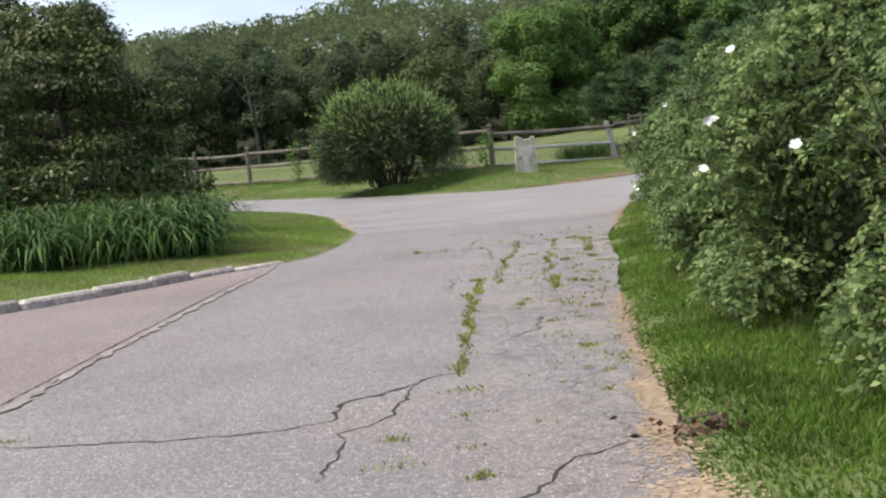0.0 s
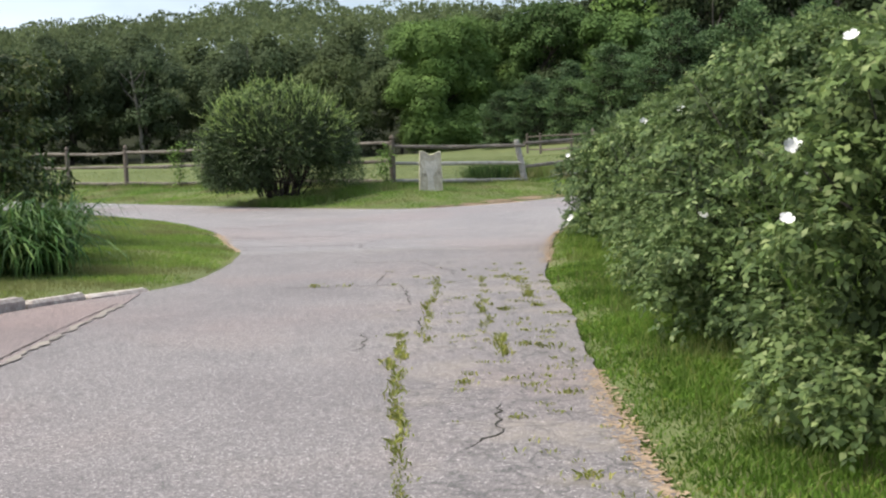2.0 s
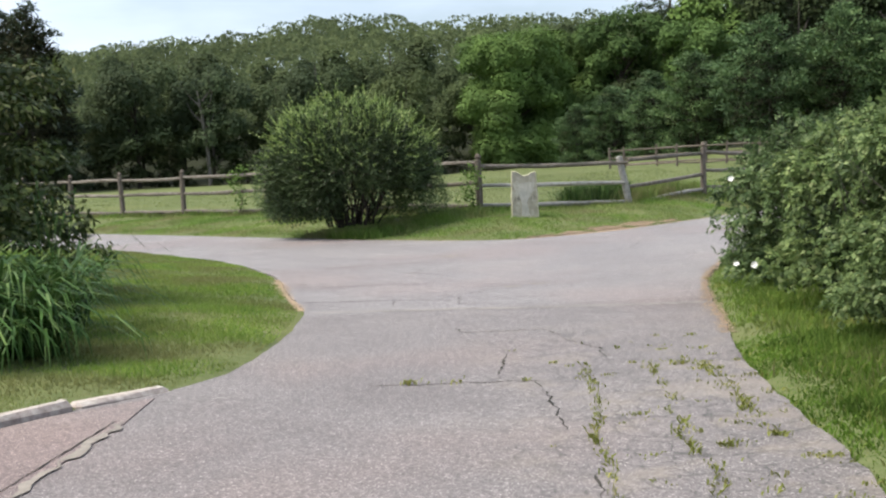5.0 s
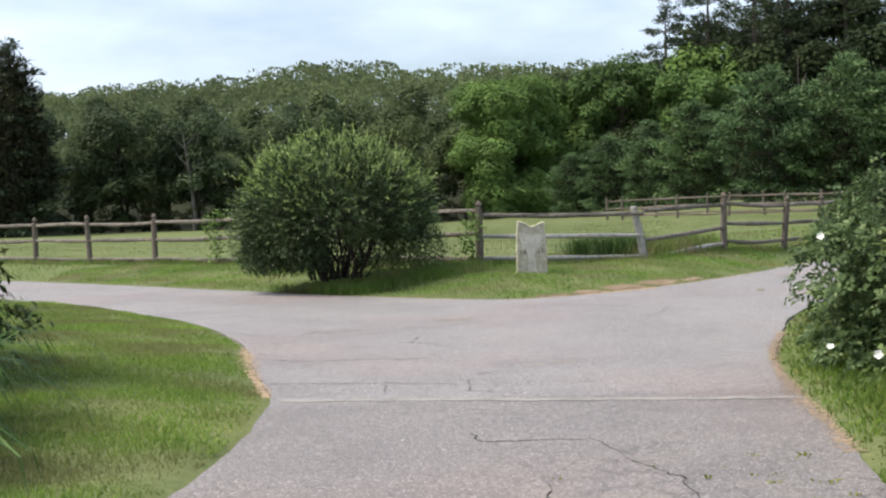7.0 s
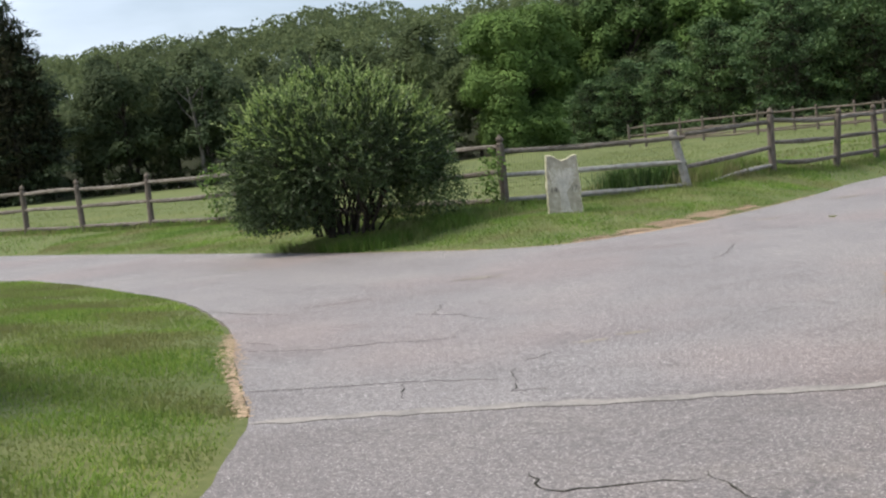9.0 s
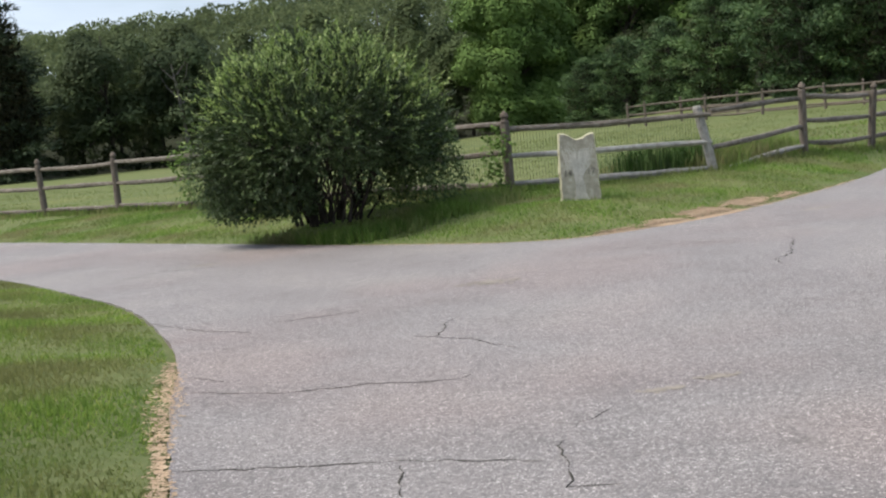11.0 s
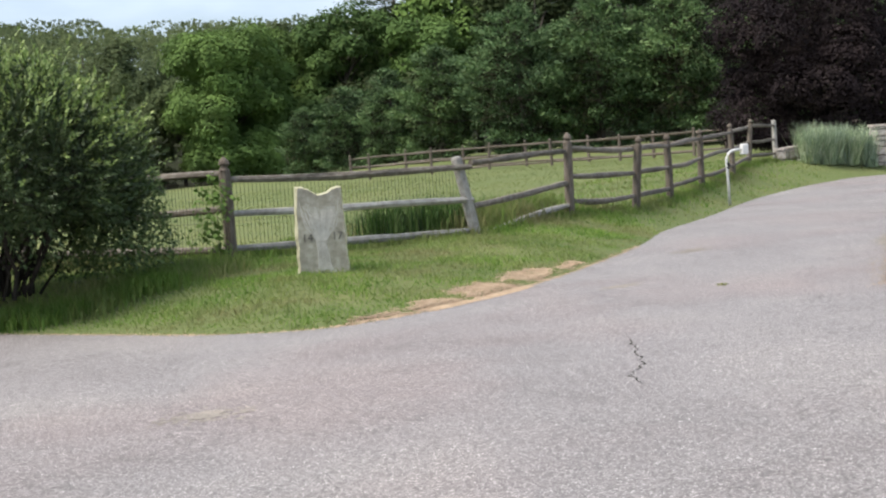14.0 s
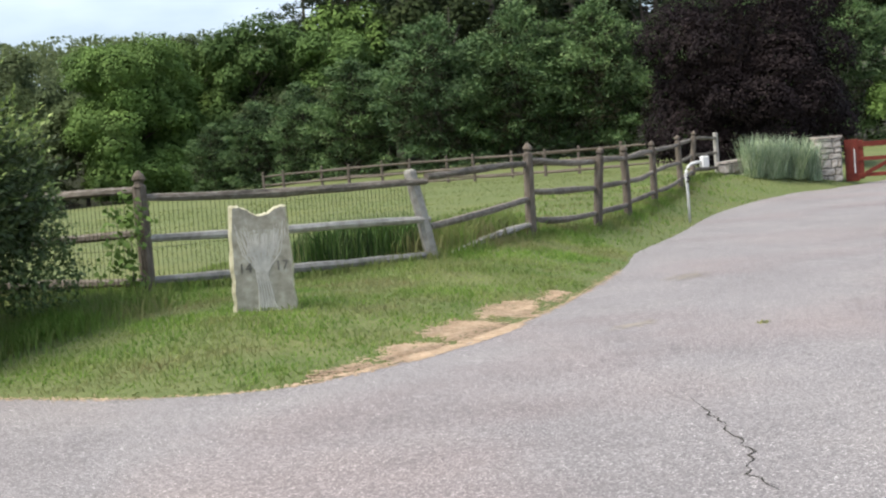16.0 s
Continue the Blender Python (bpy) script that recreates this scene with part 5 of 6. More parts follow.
# ---- wall, pillar and gate ----
def stone_wall(name, x0, y0, x1, y1, h0, h1, thick, label, category, seed, cap):
    w = empty(name, x0, y0, min(height(x0, y0), height(x1, y1)) - 0.03, label, category, turn=math.degrees(math.atan2(y1 - y0, x1 - x0)))
    rng = random.Random(seed)
    L = math.hypot(x1 - x0, y1 - y0)
    g = Geo()
    v = [(0, -thick / 2 + 0.03, 0), (L, -thick / 2 + 0.03, 0), (L, thick / 2 - 0.03, 0), (0, thick / 2 - 0.03, 0)]
    g.v = v + [(x, y, (h0 if x == 0 else h1) - 0.03) for x, y, _ in v]
    g.f = [(0, 1, 5, 4), (1, 2, 6, 5), (2, 3, 7, 6), (3, 0, 4, 7), (4, 5, 6, 7)]
    g.make("core", M_MORTAR, w)
    faces = ((lambda u, z: (u, -thick / 2 + 0.02, z), 0, L), (lambda u, z: (L - 0.02, u - thick / 2, z), 90, thick), (lambda u, z: (0.02, u - thick / 2, z), -90, thick))
    for place, turn, width in faces:
        z = 0.0
        while z < max(h0, h1) - 0.05:
            rh = rng.uniform(0.16, 0.32)
            u = 0.0
            while u < width - 0.02:
                rw = min(rng.uniform(0.18, 0.5), width - u)
                top = h0 + (h1 - h0) * (u / L if turn == 0 else (1 if turn == 90 else 0))
                hh = min(rh, top - z)
                if hh > 0.05 and rw > 0.05:
                    s = Geo().box(pose(0, 0, 0, 90, 0, 0), rw - 0.025, hh - 0.025, 0.05, 0.03)
                    s.v = [(a + rng.uniform(-0.012, 0.012), b + rng.uniform(-0.008, 0.008), c + rng.uniform(-0.012, 0.012)) for a, b, c in s.v]
                    ob = s.make("stone", M_WALLSTONE, w)
                    ob.matrix_basis = Matrix.Translation(place(u + rw / 2, z + hh / 2)) @ pose(0, 0, 0, 0, 0, turn)
                u += rw
            z += rh
    c = Geo()
    t = thick / 2 + cap
    c.v = [(-cap, -t, h0), (L + cap, -t, h1), (L + cap, t, h1), (-cap, t, h0), (-cap + 0.015, -t + 0.015, h0 + 0.07), (L + cap - 0.015, -t + 0.015, h1 + 0.07), (L + cap - 0.015, t - 0.015, h1 + 0.07), (-cap + 0.015, t - 0.015, h0 + 0.07)]
    c.f = [(3, 2, 1, 0), (0, 1, 5, 4), (1, 2, 6, 5), (2, 3, 7, 6), (3, 0, 4, 7), (4, 5, 6, 7)]
    c.make("coping", M_KERB, w, "flat pale coping slab")
    return w


wall = stone_wall("stone_wall", 20.85, 55.75, 24.25, 56.2, 0.5, 0.72, 0.4, "low field-stone wall behind tall grass", "wall", 3, 0.02)
pillar = stone_wall("gate_pillar", 24.35, 55.95, 25.0, 55.75, 1.36, 1.36, 0.66, "square field-stone gate pillar with a flat cap", "pillar", 4, 0.05)
sign = empty("sign", 23.75, 55.85, 0.62, "small dark sign plate on the stone wall", "sign", turn=8)
Geo().box(pose(0, 0, 0, 0, 0, 0), 0.42, 0.03, 0.26, 0.008).make("plate", M_DARK, sign)
for k, (a, b) in enumerate(((-0.14, -0.04), (-0.01, 0.05), (0.08, 0.15))):
    Geo().box(pose((a + b) / 2, -0.02, 0.09), b - a, 0.012, 0.09, 0.004).make("figure_bar", M_PALE, sign)


def reeds():
    nr = np.random.RandomState(17)
    for i in range(13):
        x = 21.35 + i * 0.2 + nr.uniform(-0.06, 0.06)
        y = 55.0 + i * 0.03 + nr.uniform(-0.12, 0.12)
        c = empty("silver_grass_clump", x, y, height(x, y) - 0.02, "tall clump of pale silvery ornamental grass", "grass", "grass bed by the wall")
        roots = np.column_stack([nr.normal(0, 0.1, 150), nr.normal(0, 0.1, 150), np.zeros(150)])
        polys("tuft", arching(nr, roots, 1.22, 0.03, 0.1), G_REED, c)


reeds()


def red_gate():
    g = empty("red_gate", 25.15, 55.62, 0.1, "closed red-painted wooden field gate with diagonal brace", "gate", turn=-38)
    Geo().box(pose(0.22, 0.02, 0), 0.42, 0.05, 1.3, 0.008).make("hinge_board", M_RED, g)
    Geo().box(pose(0.3, -0.03, 0.25), 0.035, 0.03, 0.75, 0.006).make("latch", M_PIPE, g, "bare metal bar")
    for z, h in ((0.12, 0.12), (0.62, 0.12), (1.05, 0.16)):
        Geo().box(pose(2.4, 0, z), 4.0, 0.04, h, 0.008).make("rail", M_RED, g)
    for x in (0.5, 4.35):
        Geo().box(pose(x, 0.035, 0.06), 0.14, 0.04, 1.2, 0.008).make("stile", M_RED, g)
    for x0, x1 in ((0.6, 2.3), (4.2, 2.5)):
        L = math.hypot(x1 - x0, 0.85)
        Geo().box(pose((x0 + x1) / 2, -0.035, 0.64, 0, -math.degrees(math.atan2(0.85, x1 - x0)), 0) @ pose(0, 0, -0.06), L, 0.035, 0.12, 0.008).make("brace", M_RED, g)
    Geo().box(pose(4.75, 0, 0), 0.3, 0.3, 1.4, 0.02).make("post", M_RED, g)


red_gate()


def standpipe():
    p = empty("standpipe", 13.2, 44.75, height(13.2, 44.75), "grey bent metal pipe with a white cap, standing in grass", "pipe")
    rng = random.Random(2)
    arc = [(0, 0, -0.1), (0.0, 0, 0.55), (-0.02, 0, 0.98)] + [(0.22 - 0.24 * math.cos(t), 0, 0.98 + 0.2 * math.sin(t)) for t in (0.3, 0.6, 0.9, 1.2, 1.5)] + [(0.34, 0, 1.19)]
    Geo().tube(arc, [0.03] * len(arc), 8).make("pipe", M_PIPE, p, smooth=True)
    Geo().box(pose(0.42, 0, 1.08), 0.16, 0.13, 0.22, 0.02).make("cap", M_WHITE, p, "white square cap")
    Geo().tube([(-0.02, -0.02, 0.8), (0.02, -0.03, 0.86), (-0.01, -0.03, 0.92)], [0.035, 0.04, 0.03], 7).make("clamp", M_DARK, p)


standpipe()


# ---- woods ----
def broadleaf(name, tall, wide, n_lobes, per_area, leaf, mat, label, seed, base=0.22, trunk_r=0.22, bark=None):
    """A tree at the origin: tapered trunk, limbs, and a lobed crown of many small leaf sprays."""
    t = empty(name, 0, 0, 0, label, "tree", "woodland edge")
    rng, nr = random.Random(seed), np.random.RandomState(seed)
    g = Geo().tube([(0, 0, -0.3), (0.1, 0, tall * 0.25), (-0.1, 0.1, tall * 0.55), (0, 0, tall * 0.9)], [trunk_r, trunk_r * 0.8, trunk_r * 0.5, 0.04], 8, rng, 0.06)
    lobes = []
    for k in range(n_lobes):
        z = rng.uniform(base, 0.9)
        r = wide * math.sqrt(max(0.05, 1 - ((z - (base + 0.95) / 2) / (0.62 * (1 - base) + 0.12)) ** 2))
        a, q = rng.uniform(0, 6.28), math.sqrt(rng.uniform(0.1, 1)) * 0.85
        c = (r * q * math.cos(a), r * q * math.sin(a), z * tall)
        s = wide * rng.uniform(0.2, 0.36)
        lobes.append((c, (s, s, s * rng.uniform(0.6, 0.9))))
        if k % 2 == 0:
            g.tube([(0, 0, z * tall * 0.75), (c[0] * 0.5, c[1] * 0.5, z * tall * 0.9), c], [trunk_r * 0.4, trunk_r * 0.25, 0.03], 5, caps=False)
    g.make("trunk", bark or M_BARK, t)
    polys("crown", crown_lobes(nr, lobes, per_area, leaf, 0.6, 0.1, 0.45, 0.5, 0.7, 0.18, 0.3, 0.95, 0.3), mat, t)
    return t


def pine(name, tall, wide, whorls, mat, label, seed, base=0.03, shape=1.6, sweep=0.12, boughs=6, tuft=0.42, needles=26, size=0.24, gaps=0.0, skirt=1.0):
    """A pine: straight trunk, whorls of boughs, each bough a flat spray of needle tufts that thickens towards its end."""
    t = empty(name, 0, 0, 0, label, "tree", "woodland edge")
    rng, nr = random.Random(seed), np.random.RandomState(seed)
    trunk = Geo().tube([(0, 0, -0.3), (0.05, 0, tall * 0.3), (-0.04, 0.05, tall * 0.65), (0, 0, tall * 0.98)], [tall * 0.02, tall * 0.016, tall * 0.009, 0.02], 8, rng, 0.05)
    limb = trunk
    C, O = [], []
    for k in range(whorls):
        u = k / (whorls - 1)
        z = base + (0.98 - base) * u
        v = (z - base * 0.5) / (1 - base * 0.5)
        full = wide * max(0.05, 1 - max(0.0, v) ** shape) ** 0.75 * (skirt + (1 - skirt) * min(1.0, max(0.0, v) / 0.42))
        m = max(3, int(boughs * (0.55 + 0.45 * full / wide)))
        a0 = rng.uniform(0, 6.283)
        for j in range(m):
            if rng.random() < gaps:
                continue
            a = a0 + 6.283 * j / m + rng.uniform(-0.25, 0.25)
            r = full * rng.uniform(0.5, 1.2)
            o = np.array((math.cos(a), math.sin(a), 0.0))
            side = np.array((-o[1], o[0], 0.0))
            z0 = z * tall + rng.uniform(-0.4, 0.4) * tall / whorls
            limb.tube([(0, 0, z0), tuple(o * r * 0.5 + np.array((0, 0, z0 - 0.02 * r))), tuple(o * r * 0.95 + np.array((0, 0, z0 + sweep * r)))], [0.012 * tall ** 0.6, 0.03, 0.01], 4, caps=False)
            n = max(3, int(2 + r * 1.9 / tuft * 0.8))
            for i in range(n):
                q = 0.42 + 0.6 * (i + rng.uniform(0, 0.8)) / n
                lat = rng.uniform(-1, 1) * 0.3 * r * min(1.0, 1.5 - q)
                C.append(o * r * q + side * lat + np.array((0, 0, z0 + sweep * r * q * q - 0.05 * abs(lat) + rng.uniform(-0.08, 0.1))))
                O.append(o * 0.8 + side * lat / max(r, 0.1) + np.array((0, 0, 0.35)))
    for i in range(4):
        C.append(np.array((rng.uniform(-0.1, 0.1), rng.uniform(-0.1, 0.1), tall * (0.93 + 0.018 * i))))
        O.append(np.array((rng.uniform(-0.3, 0.3), rng.uniform(-0.3, 0.3), 1.0)))
    trunk.make("trunk", M_BARK, t)
    # dark lobes added inside the crown so gaps between boughs look shaded
    mid, half = tall * (base + 0.97) / 2, tall * (0.97 - base) / 2
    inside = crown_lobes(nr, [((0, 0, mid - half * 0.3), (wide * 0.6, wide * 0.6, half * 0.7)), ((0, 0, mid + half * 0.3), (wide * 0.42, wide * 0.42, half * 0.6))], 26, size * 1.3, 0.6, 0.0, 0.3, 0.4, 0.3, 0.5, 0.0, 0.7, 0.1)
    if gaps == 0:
        polys("inner_crown", inside, G_PINESHADE, t, "dark filling painted as the shade inside the crown")
    C, O = np.repeat(np.array(C), needles, 0), np.repeat(np.array(O), needles, 0)
    d = sphere_dirs(nr, len(C))
    big = np.repeat(nr.uniform(0.75, 1.3, len(C) // needles), needles)[:, None]
    p = C + d * np.array((tuft, tuft, tuft * 0.42)) * big * nr.uniform(0.35, 1.0, (len(C), 1))
    way = O * 0.65 + d * 0.55 + np.array((0, 0, 0.25)) + nr.normal(size=d.shape) * 0.2
    face = unit(O * 0.3 + d * 0.75 + np.array((0, 0, 0.6)) + nr.normal(size=d.shape) * 0.2)
    way = way - face * (way * face).sum(1)[:, None] * 0.8
    polys("crown", leaf_quads(nr, p, way, size, size * 0.27, 0.1, face), mat, t)
    return t


def place(base, x, y, s=1.0, sz=None, turn=0, sink=0.1):
    return pose(x, y, height(x, y) - sink, 0, 0, turn) @ Matrix.Diagonal((s, s, sz or s, 1))


def copies(base, spots):
    made = [copy_thing(base, place(base, x, y, s, None, turn)) for x, y, s, turn in spots[1:]]
    base.matrix_basis = place(base, *spots[0][:3], None, spots[0][3])
    return made


rw = random.Random(77)
oak_a = broadleaf("woodland_tree", 11.5, 4.2, 34, 34, 0.34, G_OAK, "dull green broadleaf tree at the wood's edge", 51, 0.2)
oak_b = broadleaf("woodland_tree", 10.0, 3.6, 30, 34, 0.34, G_OAK, "dark green woodland tree with an uneven crown", 52, 0.3)
oak_c = broadleaf("woodland_tree", 13.0, 4.6, 38, 30, 0.36, G_OAK, "tall spreading green tree at the field edge", 53, 0.25)
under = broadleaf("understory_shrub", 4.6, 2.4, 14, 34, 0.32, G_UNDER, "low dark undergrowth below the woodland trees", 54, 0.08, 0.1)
spots = {0: [], 1: [], 2: [], 3: []}
for row, (y0, step, s0) in enumerate(((134, 7.4, 0.92), (143, 7.6, 1.02), (153, 15.0, 1.2))):
    x = -62.0
    while x < 34:
        k = rw.choice((0, 1, 2))
        if not (4 < x < 21 and row < 1):
            spots[k].append((x + rw.uniform(-1.2, 1.2), y0 + rw.uniform(-3, 3) - 0.04 * abs(x + 20), s0 * rw.uniform(0.8, 1.2), rw.uniform(0, 360)))
        x += step * rw.uniform(0.8, 1.2)
x = -60.0
while x < 30:
    spots[3].append((x, (130.5 if x < 4 else 140) + rw.uniform(-1.5, 2), rw.uniform(0.55, 1.1), rw.uniform(0, 360)))
    x += rw.uniform(2.3, 3.7)
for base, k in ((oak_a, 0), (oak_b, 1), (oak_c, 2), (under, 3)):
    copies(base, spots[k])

maple = broadleaf("maple", 15.2, 6.3, 120, 46, 0.31, G_MAPLE, "bright green rounded maple standing before the wood", 61, 0.08, 0.3)
maple.matrix_basis = place(maple, 12.3, 133, 0.9, None, 20)
maple2 = broadleaf("woodland_tree", 15.0, 4.6, 52, 34, 0.36, G_LEAFY, "tall mid-green tree behind the pines", 62, 0.15, 0.28)
copies(maple2, [(23.4, 137, 1.06, 0), (19.6, 141, 0.98, 90)])
copse = broadleaf("woodland_tree", 15.0, 4.0, 44, 34, 0.36, G_MAPLE, "fresh green tree standing among tall pines", 66, 0.15, 0.28)
copies(copse, [(29.6, 133, 0.98, 40), (33.5, 140, 1.2, 200)])

dark = pine("dark_pine", 16.5, 5.4, 16, G_DARKPINE, "tall dark pine at the end of the wood", 71, 0.04, 2.2, 0.05, 7, 0.66, 19, 0.48)
copies(dark, [(-30.6, 117, 0.97, 0), (-37.5, 119, 1.08, 70), (-45, 118, 1.1, 140), (-35, 126, 1.0, 210)])
pine_a = pine("young_pine", 9.6, 4.4, 12, G_PINE, "bushy blue-green pine growing down to the ground", 72, 0.04, 3.2, 0.22, 8, 0.76, 50, 0.3, 0.0, 0.66)
copies(pine_a, [(26.6, 97, 0.97, 0), (31.2, 95, 1.02, 100), (35.8, 93.5, 1.0, 40), (40.2, 90, 0.98, 200), (44.5, 88, 1.0, 300), (49, 87, 1.0, 20)])
pine_b = pine("young_pine", 6.8, 3.1, 10, G_PINE, "smaller blue-green pine at the end of the row", 73, 0.04, 2.6, 0.25, 7, 0.62, 44, 0.27, 0.0, 0.75)
copies(pine_b, [(15.0, 112.5, 0.72, 0), (17.6, 109.5, 0.86, 60), (20.2, 106, 0.96, 120), (22.6, 102, 1.1, 200)])
tall = pine("tall_pine", 27, 5.4, 17, G_DARKPINE, "tall old pine with a bare lower trunk and ragged boughs", 74, 0.36, 2.4, 0.1, 6, 0.75, 19, 0.52, 0.22)
copies(tall, [(30.0, 143, 0.82, 0), (34, 141, 0.93, 75), (38, 138, 0.98, 30), (42, 140, 1.02, 145), (46, 160, 1.1, 50), (47, 137, 0.98, 110), (55, 136, 1.0, 160), (62, 132, 1.0, 220), (57, 158, 1.2, 260), (70, 135, 1.05, 300), (66, 156, 1.2, 20), (78, 130, 1.05, 77),
              (43, 146, 1.0, 15), (70, 120, 0.95, 130), (84, 122, 1.0, 190), (51, 150, 1.1, 240)])
# trees behind the pines, with shade painted into their leaf colour
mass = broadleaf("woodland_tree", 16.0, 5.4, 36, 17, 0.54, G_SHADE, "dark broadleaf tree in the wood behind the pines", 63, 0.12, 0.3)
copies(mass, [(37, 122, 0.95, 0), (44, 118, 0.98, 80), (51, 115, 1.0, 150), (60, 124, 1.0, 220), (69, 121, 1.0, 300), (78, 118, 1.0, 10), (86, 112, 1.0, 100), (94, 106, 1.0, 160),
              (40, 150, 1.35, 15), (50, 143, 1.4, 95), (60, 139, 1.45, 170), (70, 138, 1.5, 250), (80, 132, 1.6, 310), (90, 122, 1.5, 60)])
purple = broadleaf("purple_beech", 7.4, 4.2, 90, 150, 0.13, G_PURPLE, "broad dark purple-leaved beech down to the ground", 64, 0.1, 0.25)
purple.matrix_basis = place(purple, 27.8, 64.8, 0.93, None, 0)
lime = broadleaf("garden_tree", 6.2, 3.0, 20, 60, 0.26, G_MAPLE, "light green garden tree with a forked trunk", 65, 0.35, 0.14)
lime.matrix_basis = place(lime, 50.2, 83.5, 0.78, None, 0)
snag = empty("dead_tree", -17.9, 129.0, height(-17.9, 129.0), "bare pale dead trunk at the edge of the wood", "tree")
Geo().tube([(0.3, 0, -0.3), (0.2, 0, 3), (-0.1, 0, 6), (-0.5, 0, 9)], [0.2, 0.17, 0.13, 0.07], 8, random.Random(3), 0.08).make("trunk", M_DEADWOOD, snag)
for k in range(5):
    a = (-1) ** k * rw.uniform(0.6, 1.4)
    Geo().tube([(-0.1, 0, 5.2 + 0.7 * k), (a, 0.2, 6.2 + 0.8 * k), (a * 1.5, 0.1, 7.6 + 0.7 * k)], [0.09, 0.06, 0.03], 5).make("limb", M_DEADWOOD, snag)


def far_woods():
    """The wooded hillside: hundreds of crowns, each a heap of small leaf sprays."""
    nr = np.random.RandomState(91)
    Q = []
    y = 160.0
    while y < 330:
        x = -0.5 * y
        while x < 0.42 * y:
            px, py = x + nr.uniform(-2.5, 2.5), y + nr.uniform(-3, 3)
            r, h = nr.uniform(3.0, 5.2), nr.uniform(6.5, 10.5)
            n = int(190 * r * r / 16)
            d = sphere_dirs(nr, n * 2)
            d = d[(d[:, 2] > -0.35) & (d[:, 1] < 0.55)][:n]
            f = lumps(nr, d, 0.16, int(px * 7 + py * 3) % 1000, 3.0)
            z = height(px, py)
            p = np.array((px, py, z + h * 0.68)) + d * np.array((r, r, h * 0.42)) * f[:, None]
            Q.append(leaf_quads(nr, p, d * 0.6 + np.array((0, 0, 0.3)) + nr.normal(size=d.shape) * 0.5, 0.72, 0.58, 0.15, d * 0.9 + np.array((0, 0, 0.5)) + nr.normal(size=d.shape) * 0.2))
            x += nr.uniform(5.5, 7.5)
        y += 7.5
    tagged(polys("far_woods", np.concatenate(Q), G_HILL), "wooded hillside of mixed green trees", "woods", kind="stuff")


far_woods()


def house():
    h = empty("house", 64, 103, height(64, 103), "grey shingled house roof seen above garden trees", "house", turn=-35)
    g = Geo()
    g.v = [(-7, -4, 0), (7, -4, 0), (7, 4, 0), (-7, 4, 0), (-7, -4, 4.2), (7, -4, 4.2), (7, 4, 4.2), (-7, 4, 4.2)]
    g.f = [(0, 1, 5, 4), (1, 2, 6, 5), (2, 3, 7, 6), (3, 0, 4, 7)]
    g.make("wall", M_SIDING, h)
    r = Geo()
    r.v = [(-7.4, -4.5, 4.0), (7.4, -4.5, 4.0), (7.4, 4.5, 4.0), (-7.4, 4.5, 4.0), (-4.5, 0, 7.0), (4.5, 0, 7.0)]
    r.f = [(0, 1, 5, 4), (1, 2, 5), (2, 3, 4, 5), (3, 0, 4), (3, 2, 1, 0)]
    roof = r.make("roof", M_ROOF, h)
    Geo().box(pose(-4.2, 0, 5.6), 0.9, 0.9, 2.2, 0.05).make("chimney", M_WALLSTONE, roof)
    for x in (-4.5, -1.5, 1.5, 4.5):
        Geo().box(pose(x, -4.02, 1.2), 1.1, 0.08, 1.5, 0.02).make("window", M_DARK, h)


house()


# ---- weeds and small growth ----
WEEDS = []


def weed(x, y, n, r, tall, seed, stretch=(1.0, 1.0), turn=0.0, width=0.009):
    nr = np.random.RandomState(seed)
    n = int(n * nr.uniform(0.3, 0.9))
    a, b = nr.normal(0, r * stretch[0], n), nr.normal(0, r * stretch[1] * 0.8, n)
    c, s = math.cos(turn), math.sin(turn)
    xy = np.column_stack([x + nr.normal(0, 0.02) + a * c - b * s, y + a * s + b * c])
    WEEDS.append(tufts(nr, xy, np.zeros(n), tall * nr.uniform(0.4, 0.95), width, 0.9))


def weed_row(pts, spacing, n, r, tall, seed):
    line = smooth_line(pts, spacing)
    for i, p in enumerate(line):
        d = (line[min(i + 1, len(line) - 1)] - line[max(i - 1, 0)])
        weed(p.x, p.y, n, r, tall, seed + i, (2.4, 0.8), math.atan2(d.y, d.x))


weed_row([(0.05, 7.5), (0.1, 8.6), (0.17, 9.9), (0.24, 11.0), (0.32, 12.1)], 0.17, 44, 0.03, 0.045, 300)
weed_row([(0.5, 11.9), (0.6, 12.9), (0.63, 13.7), (0.78, 14.5), (0.93, 15.9)], 0.26, 42, 0.036, 0.045, 340)
weed_row([(1.0, 12.6), (1.1, 13.4), (1.22, 14.4), (1.4, 16.0)], 0.33, 40, 0.03, 0.05, 380)
weed_row([(1.63, 14.3), (1.67, 14.9), (1.8, 15.9)], 0.3, 60, 0.045, 0.05, 400)
weed_row([(0.97, 11.2), (1.0, 11.8)], 0.22, 60, 0.04, 0.05, 410)
rv = random.Random(12)
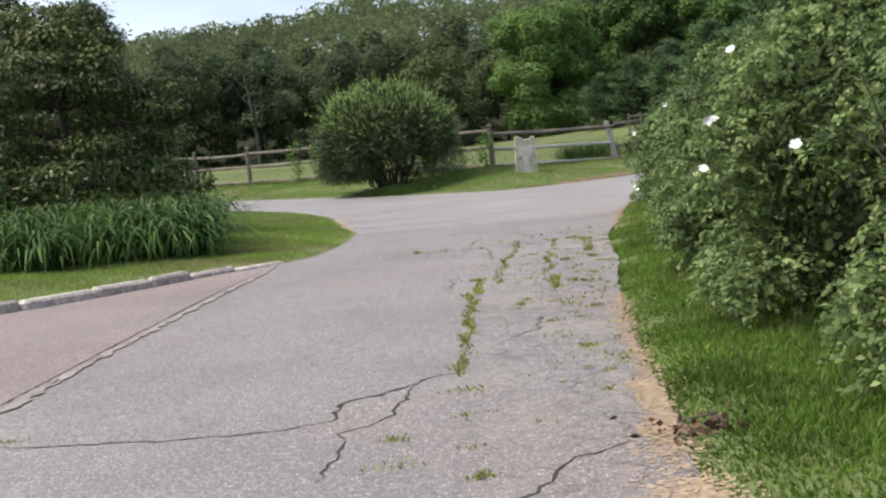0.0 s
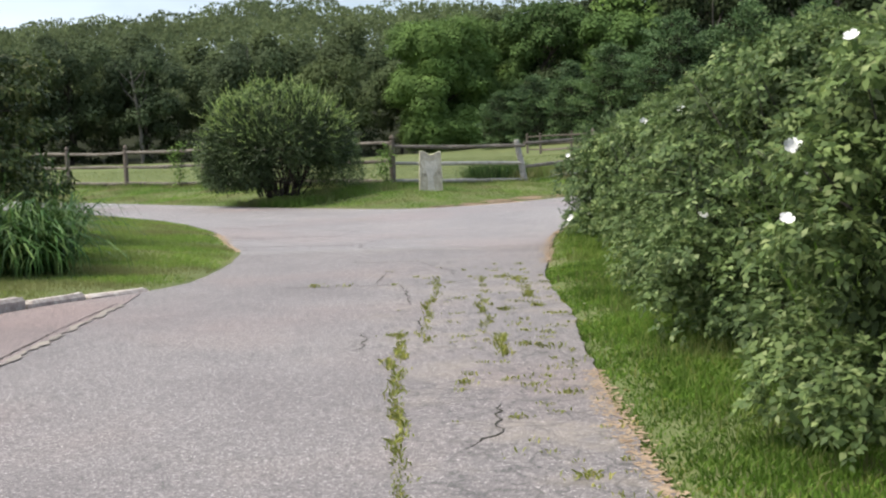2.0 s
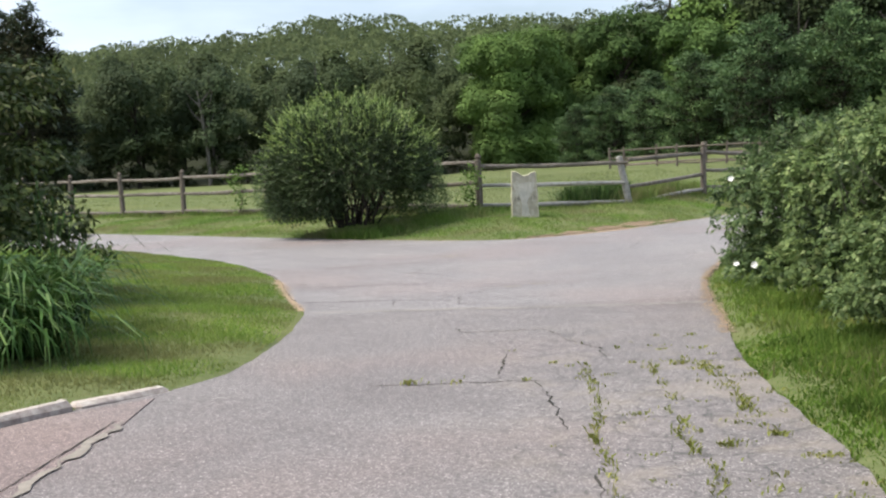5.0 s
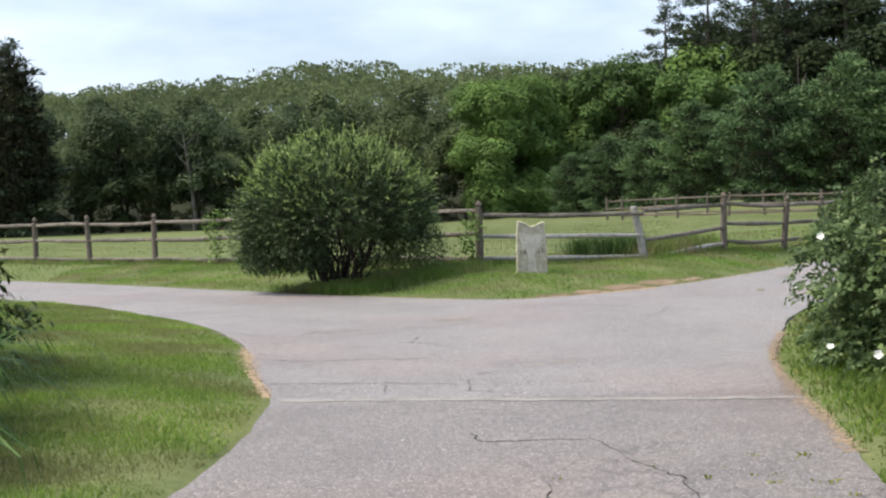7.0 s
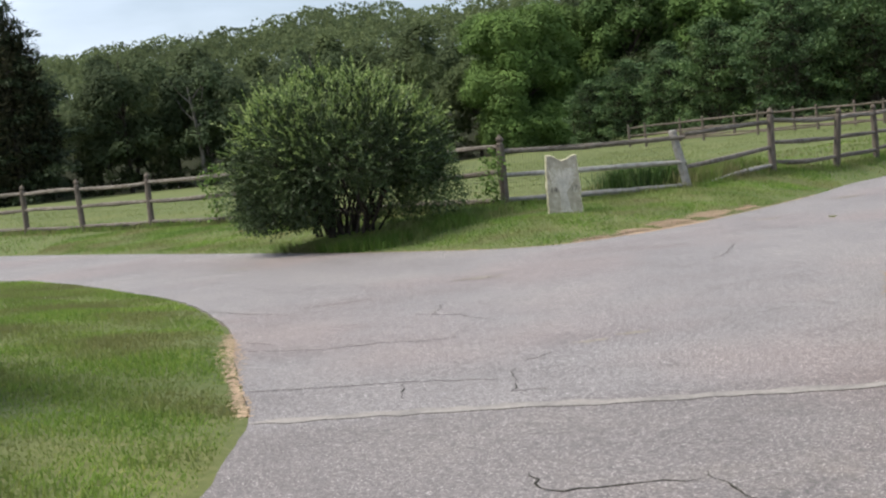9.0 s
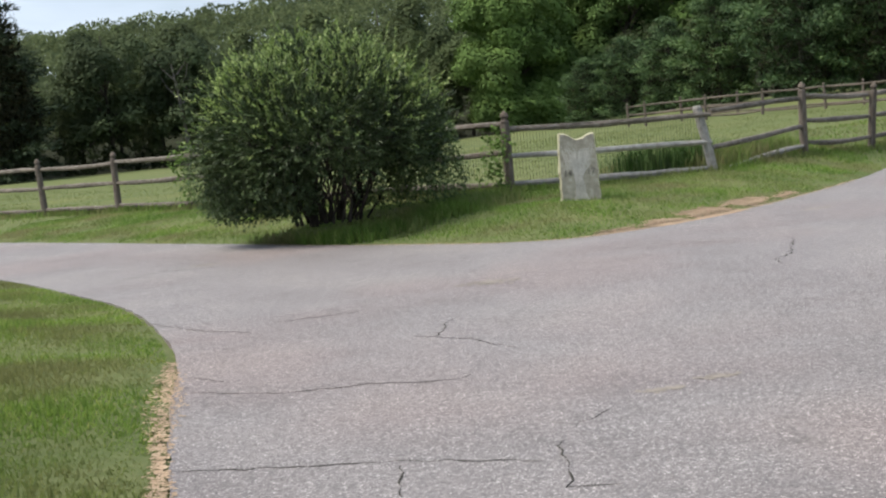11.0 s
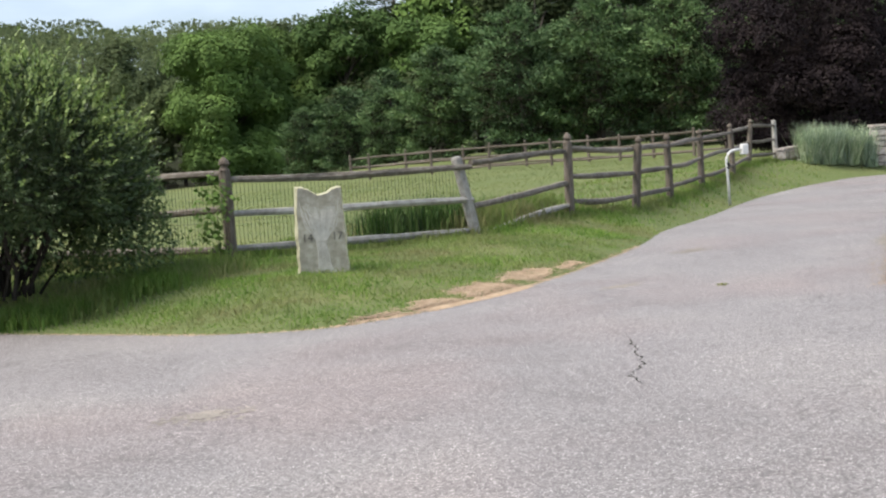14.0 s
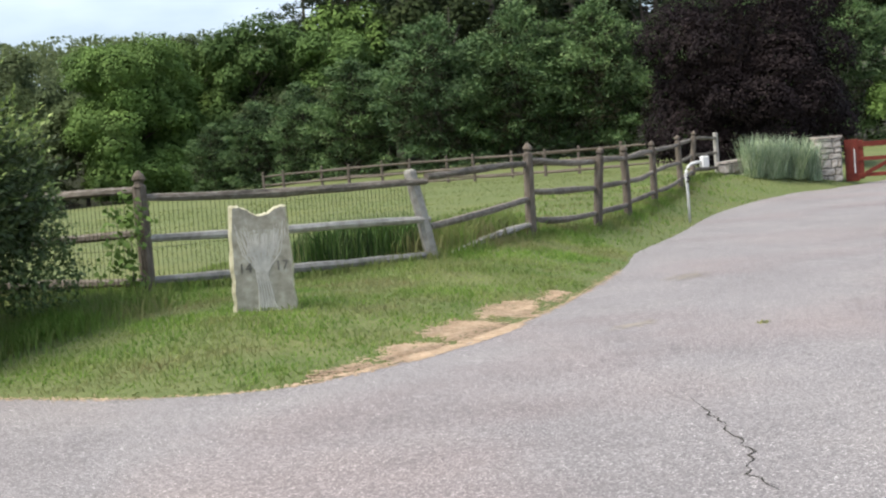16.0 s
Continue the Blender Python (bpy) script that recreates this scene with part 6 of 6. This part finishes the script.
for i, (x, y) in enumerate([(1.62, 16.0), (1.95, 15.4), (1.92, 14.8), (1.54, 14.05), (1.58, 13.6), (1.65, 13.1), (1.28, 13.4), (1.52, 12.35), (1.34, 11.8), (1.33, 11.35), (1.14, 11.5), (1.28, 12.2), (1.28, 12.5), (0.95, 14.3), (0.9, 13.3),
                            (0.8, 12.0), (0.3, 12.2), (-0.3, 15.72), (0.05, 15.7), (0.05, 6.9), (0.05, 6.3), (-0.32, 5.9), (-0.28, 5.4), (0.42, 6.0), (0.1, 5.6), (0.05, 5.1), (-2.35, 6.6), (5.96, 31.3), (0.75, 9.2), (0.95, 10.3), (1.1, 9.8),
                            (0.85, 8.0), (1.0, 7.6), (1.2, 10.6), (0.6, 10.2), (3.2, 20.9), (3.35, 21.9), (8.6, 31.2), (7.6, 30.1), (8.9, 31.8)]):
    weed(x, y, rv.randint(22, 60), rv.uniform(0.03, 0.07), rv.uniform(0.03, 0.06), 500 + i)
nw = random.Random(8)
for i in range(150):
    y = nw.uniform(6.5, 17.5)
    x = nw.triangular(0.3, 0.9 + 0.075 * y, 0.8 + 0.07 * y)
    weed(x, y, nw.randint(6, 20), nw.uniform(0.015, 0.04), nw.uniform(0.02, 0.045), 900 + i)
tagged(polys("crack_weeds", np.concatenate(WEEDS), G_WEED), "small yellowish grass tufts growing in the asphalt cracks", "weeds", kind="stuff")


def tall_grass(name, pts, n, tall, width, mat, label, seed, spread_r=0.18):
    nr = np.random.RandomState(seed)
    line = np.array([tuple(p) for p in smooth_line(pts, 0.3)])
    k = nr.randint(0, len(line), n)
    xy = line[k] + nr.normal(0, spread_r, (n, 2))
    h, d, w = land(xy[:, 0], xy[:, 1])
    ok = d > 0.05
    tagged(polys(name, tufts(nr, xy[ok], h[ok] - 0.02, tall, width, 0.6), mat), label, "grass", kind="stuff")


tall_grass("fence_grass", [s[:2] for s in run_a], 8000, 0.15, 0.012, G_VERGE, "long uncut grass along the foot of the fence", 1)
tall_grass("fence_grass", [s[:2] for s in run_b[:8]], 7000, 0.18, 0.014, G_VERGE, "long uncut grass along the foot of the field fence", 2)
tall_grass("field_weeds", [(4.1, 38.5), (4.7, 38.7), (5.3, 38.9)], 1500, 0.55, 0.014, G_LILY, "dark clump of tall weeds behind the fence", 3, 0.22)
tall_grass("field_weeds", [(5.6, 38.6), (6.6, 39.8), (7.4, 40.6)], 3000, 0.38, 0.014, G_VERGE, "tall green weeds behind the sagging rail", 4, 0.25)
tall_grass("bush_grass", [(-2.9, 34.9), (-1.3, 33.9), (0.4, 34.6), (1.2, 35.8)], 9000, 0.22, 0.012, G_VERGE, "longer grass round the foot of the bush", 5, 0.3)
nc = np.random.RandomState(23)
for x, y in ((2.62, 9.55), (2.72, 9.85)):
    clump = empty("tall_grass_clump", x, y, height(x, y) - 0.02, "clump of long green grass blades growing through the rose hedge", "grass")
    polys("tuft", arching(nc, np.column_stack([nc.normal(0, 0.07, 34), nc.normal(0, 0.07, 34), np.zeros(34)]), 1.75, 0.016, 0.3), G_NEAR, clump)
tall_grass("hedge_grass", [(2.0, 4.5), (2.1, 9), (2.45, 13), (3.0, 17), (3.5, 20.5), (4.6, 23.5)], 9000, 0.12, 0.008, G_LAWN, "long bright grass under the rose bushes", 6, 0.25)


def vine(x, y, seed, tall, mat, label):
    nr, rng = np.random.RandomState(seed), random.Random(seed)
    t = empty("vine", x, y, height(x, y), label, "vine")
    stems(rng, 5, 0.08, tall, 0.006, 0.2).make("stem", M_BARK, t)
    lobes = [((nr.uniform(-0.22, 0.22), nr.uniform(-0.12, 0.12), tall * z), (0.16, 0.14, 0.13)) for z in (0.15, 0.35, 0.5, 0.7, 0.9, 1.0)]
    polys("foliage", crown_lobes(nr, lobes, 260, 0.085, 0.6, 0.0, 0.5, 0.7, 0.7), mat, t)


vine(1.5, 36.25, 1, 0.95, G_MAPLE, "leafy green vine climbing a fence post")
vine(-4.6, 42.6, 2, 1.25, G_MAPLE, "pale green vine hanging over the rail")
vine(-3.6, 41.6, 3, 1.2, G_MAPLE, "thin leafy vine on the fence beside the bush")

litter = empty("leaf_litter", 1.0, 5.55, 0.02, "small heap of brown dead leaves and twigs", "leaf litter")
nl = np.random.RandomState(6)
pb = np.column_stack([nl.normal(0.06, 0.13, 90), nl.normal(0, 0.12, 90), nl.uniform(0.0, 0.03, 90)])
polys("foliage", leaf_quads(nl, pb, nl.normal(size=(90, 3)) * np.array((1, 1, 0.25)), 0.05, 0.028), M_LITTER, litter)
tw = Geo()
for k in range(4):
    a = rv.uniform(0, 3.1)
    tw.tube([(rv.uniform(-0.1, 0.2), rv.uniform(-0.15, 0.1), 0.02), (0.2 * math.cos(a), 0.2 * math.sin(a), 0.04)], [0.006, 0.003], 4, caps=False)
tw.make("twig", M_BARK, litter)
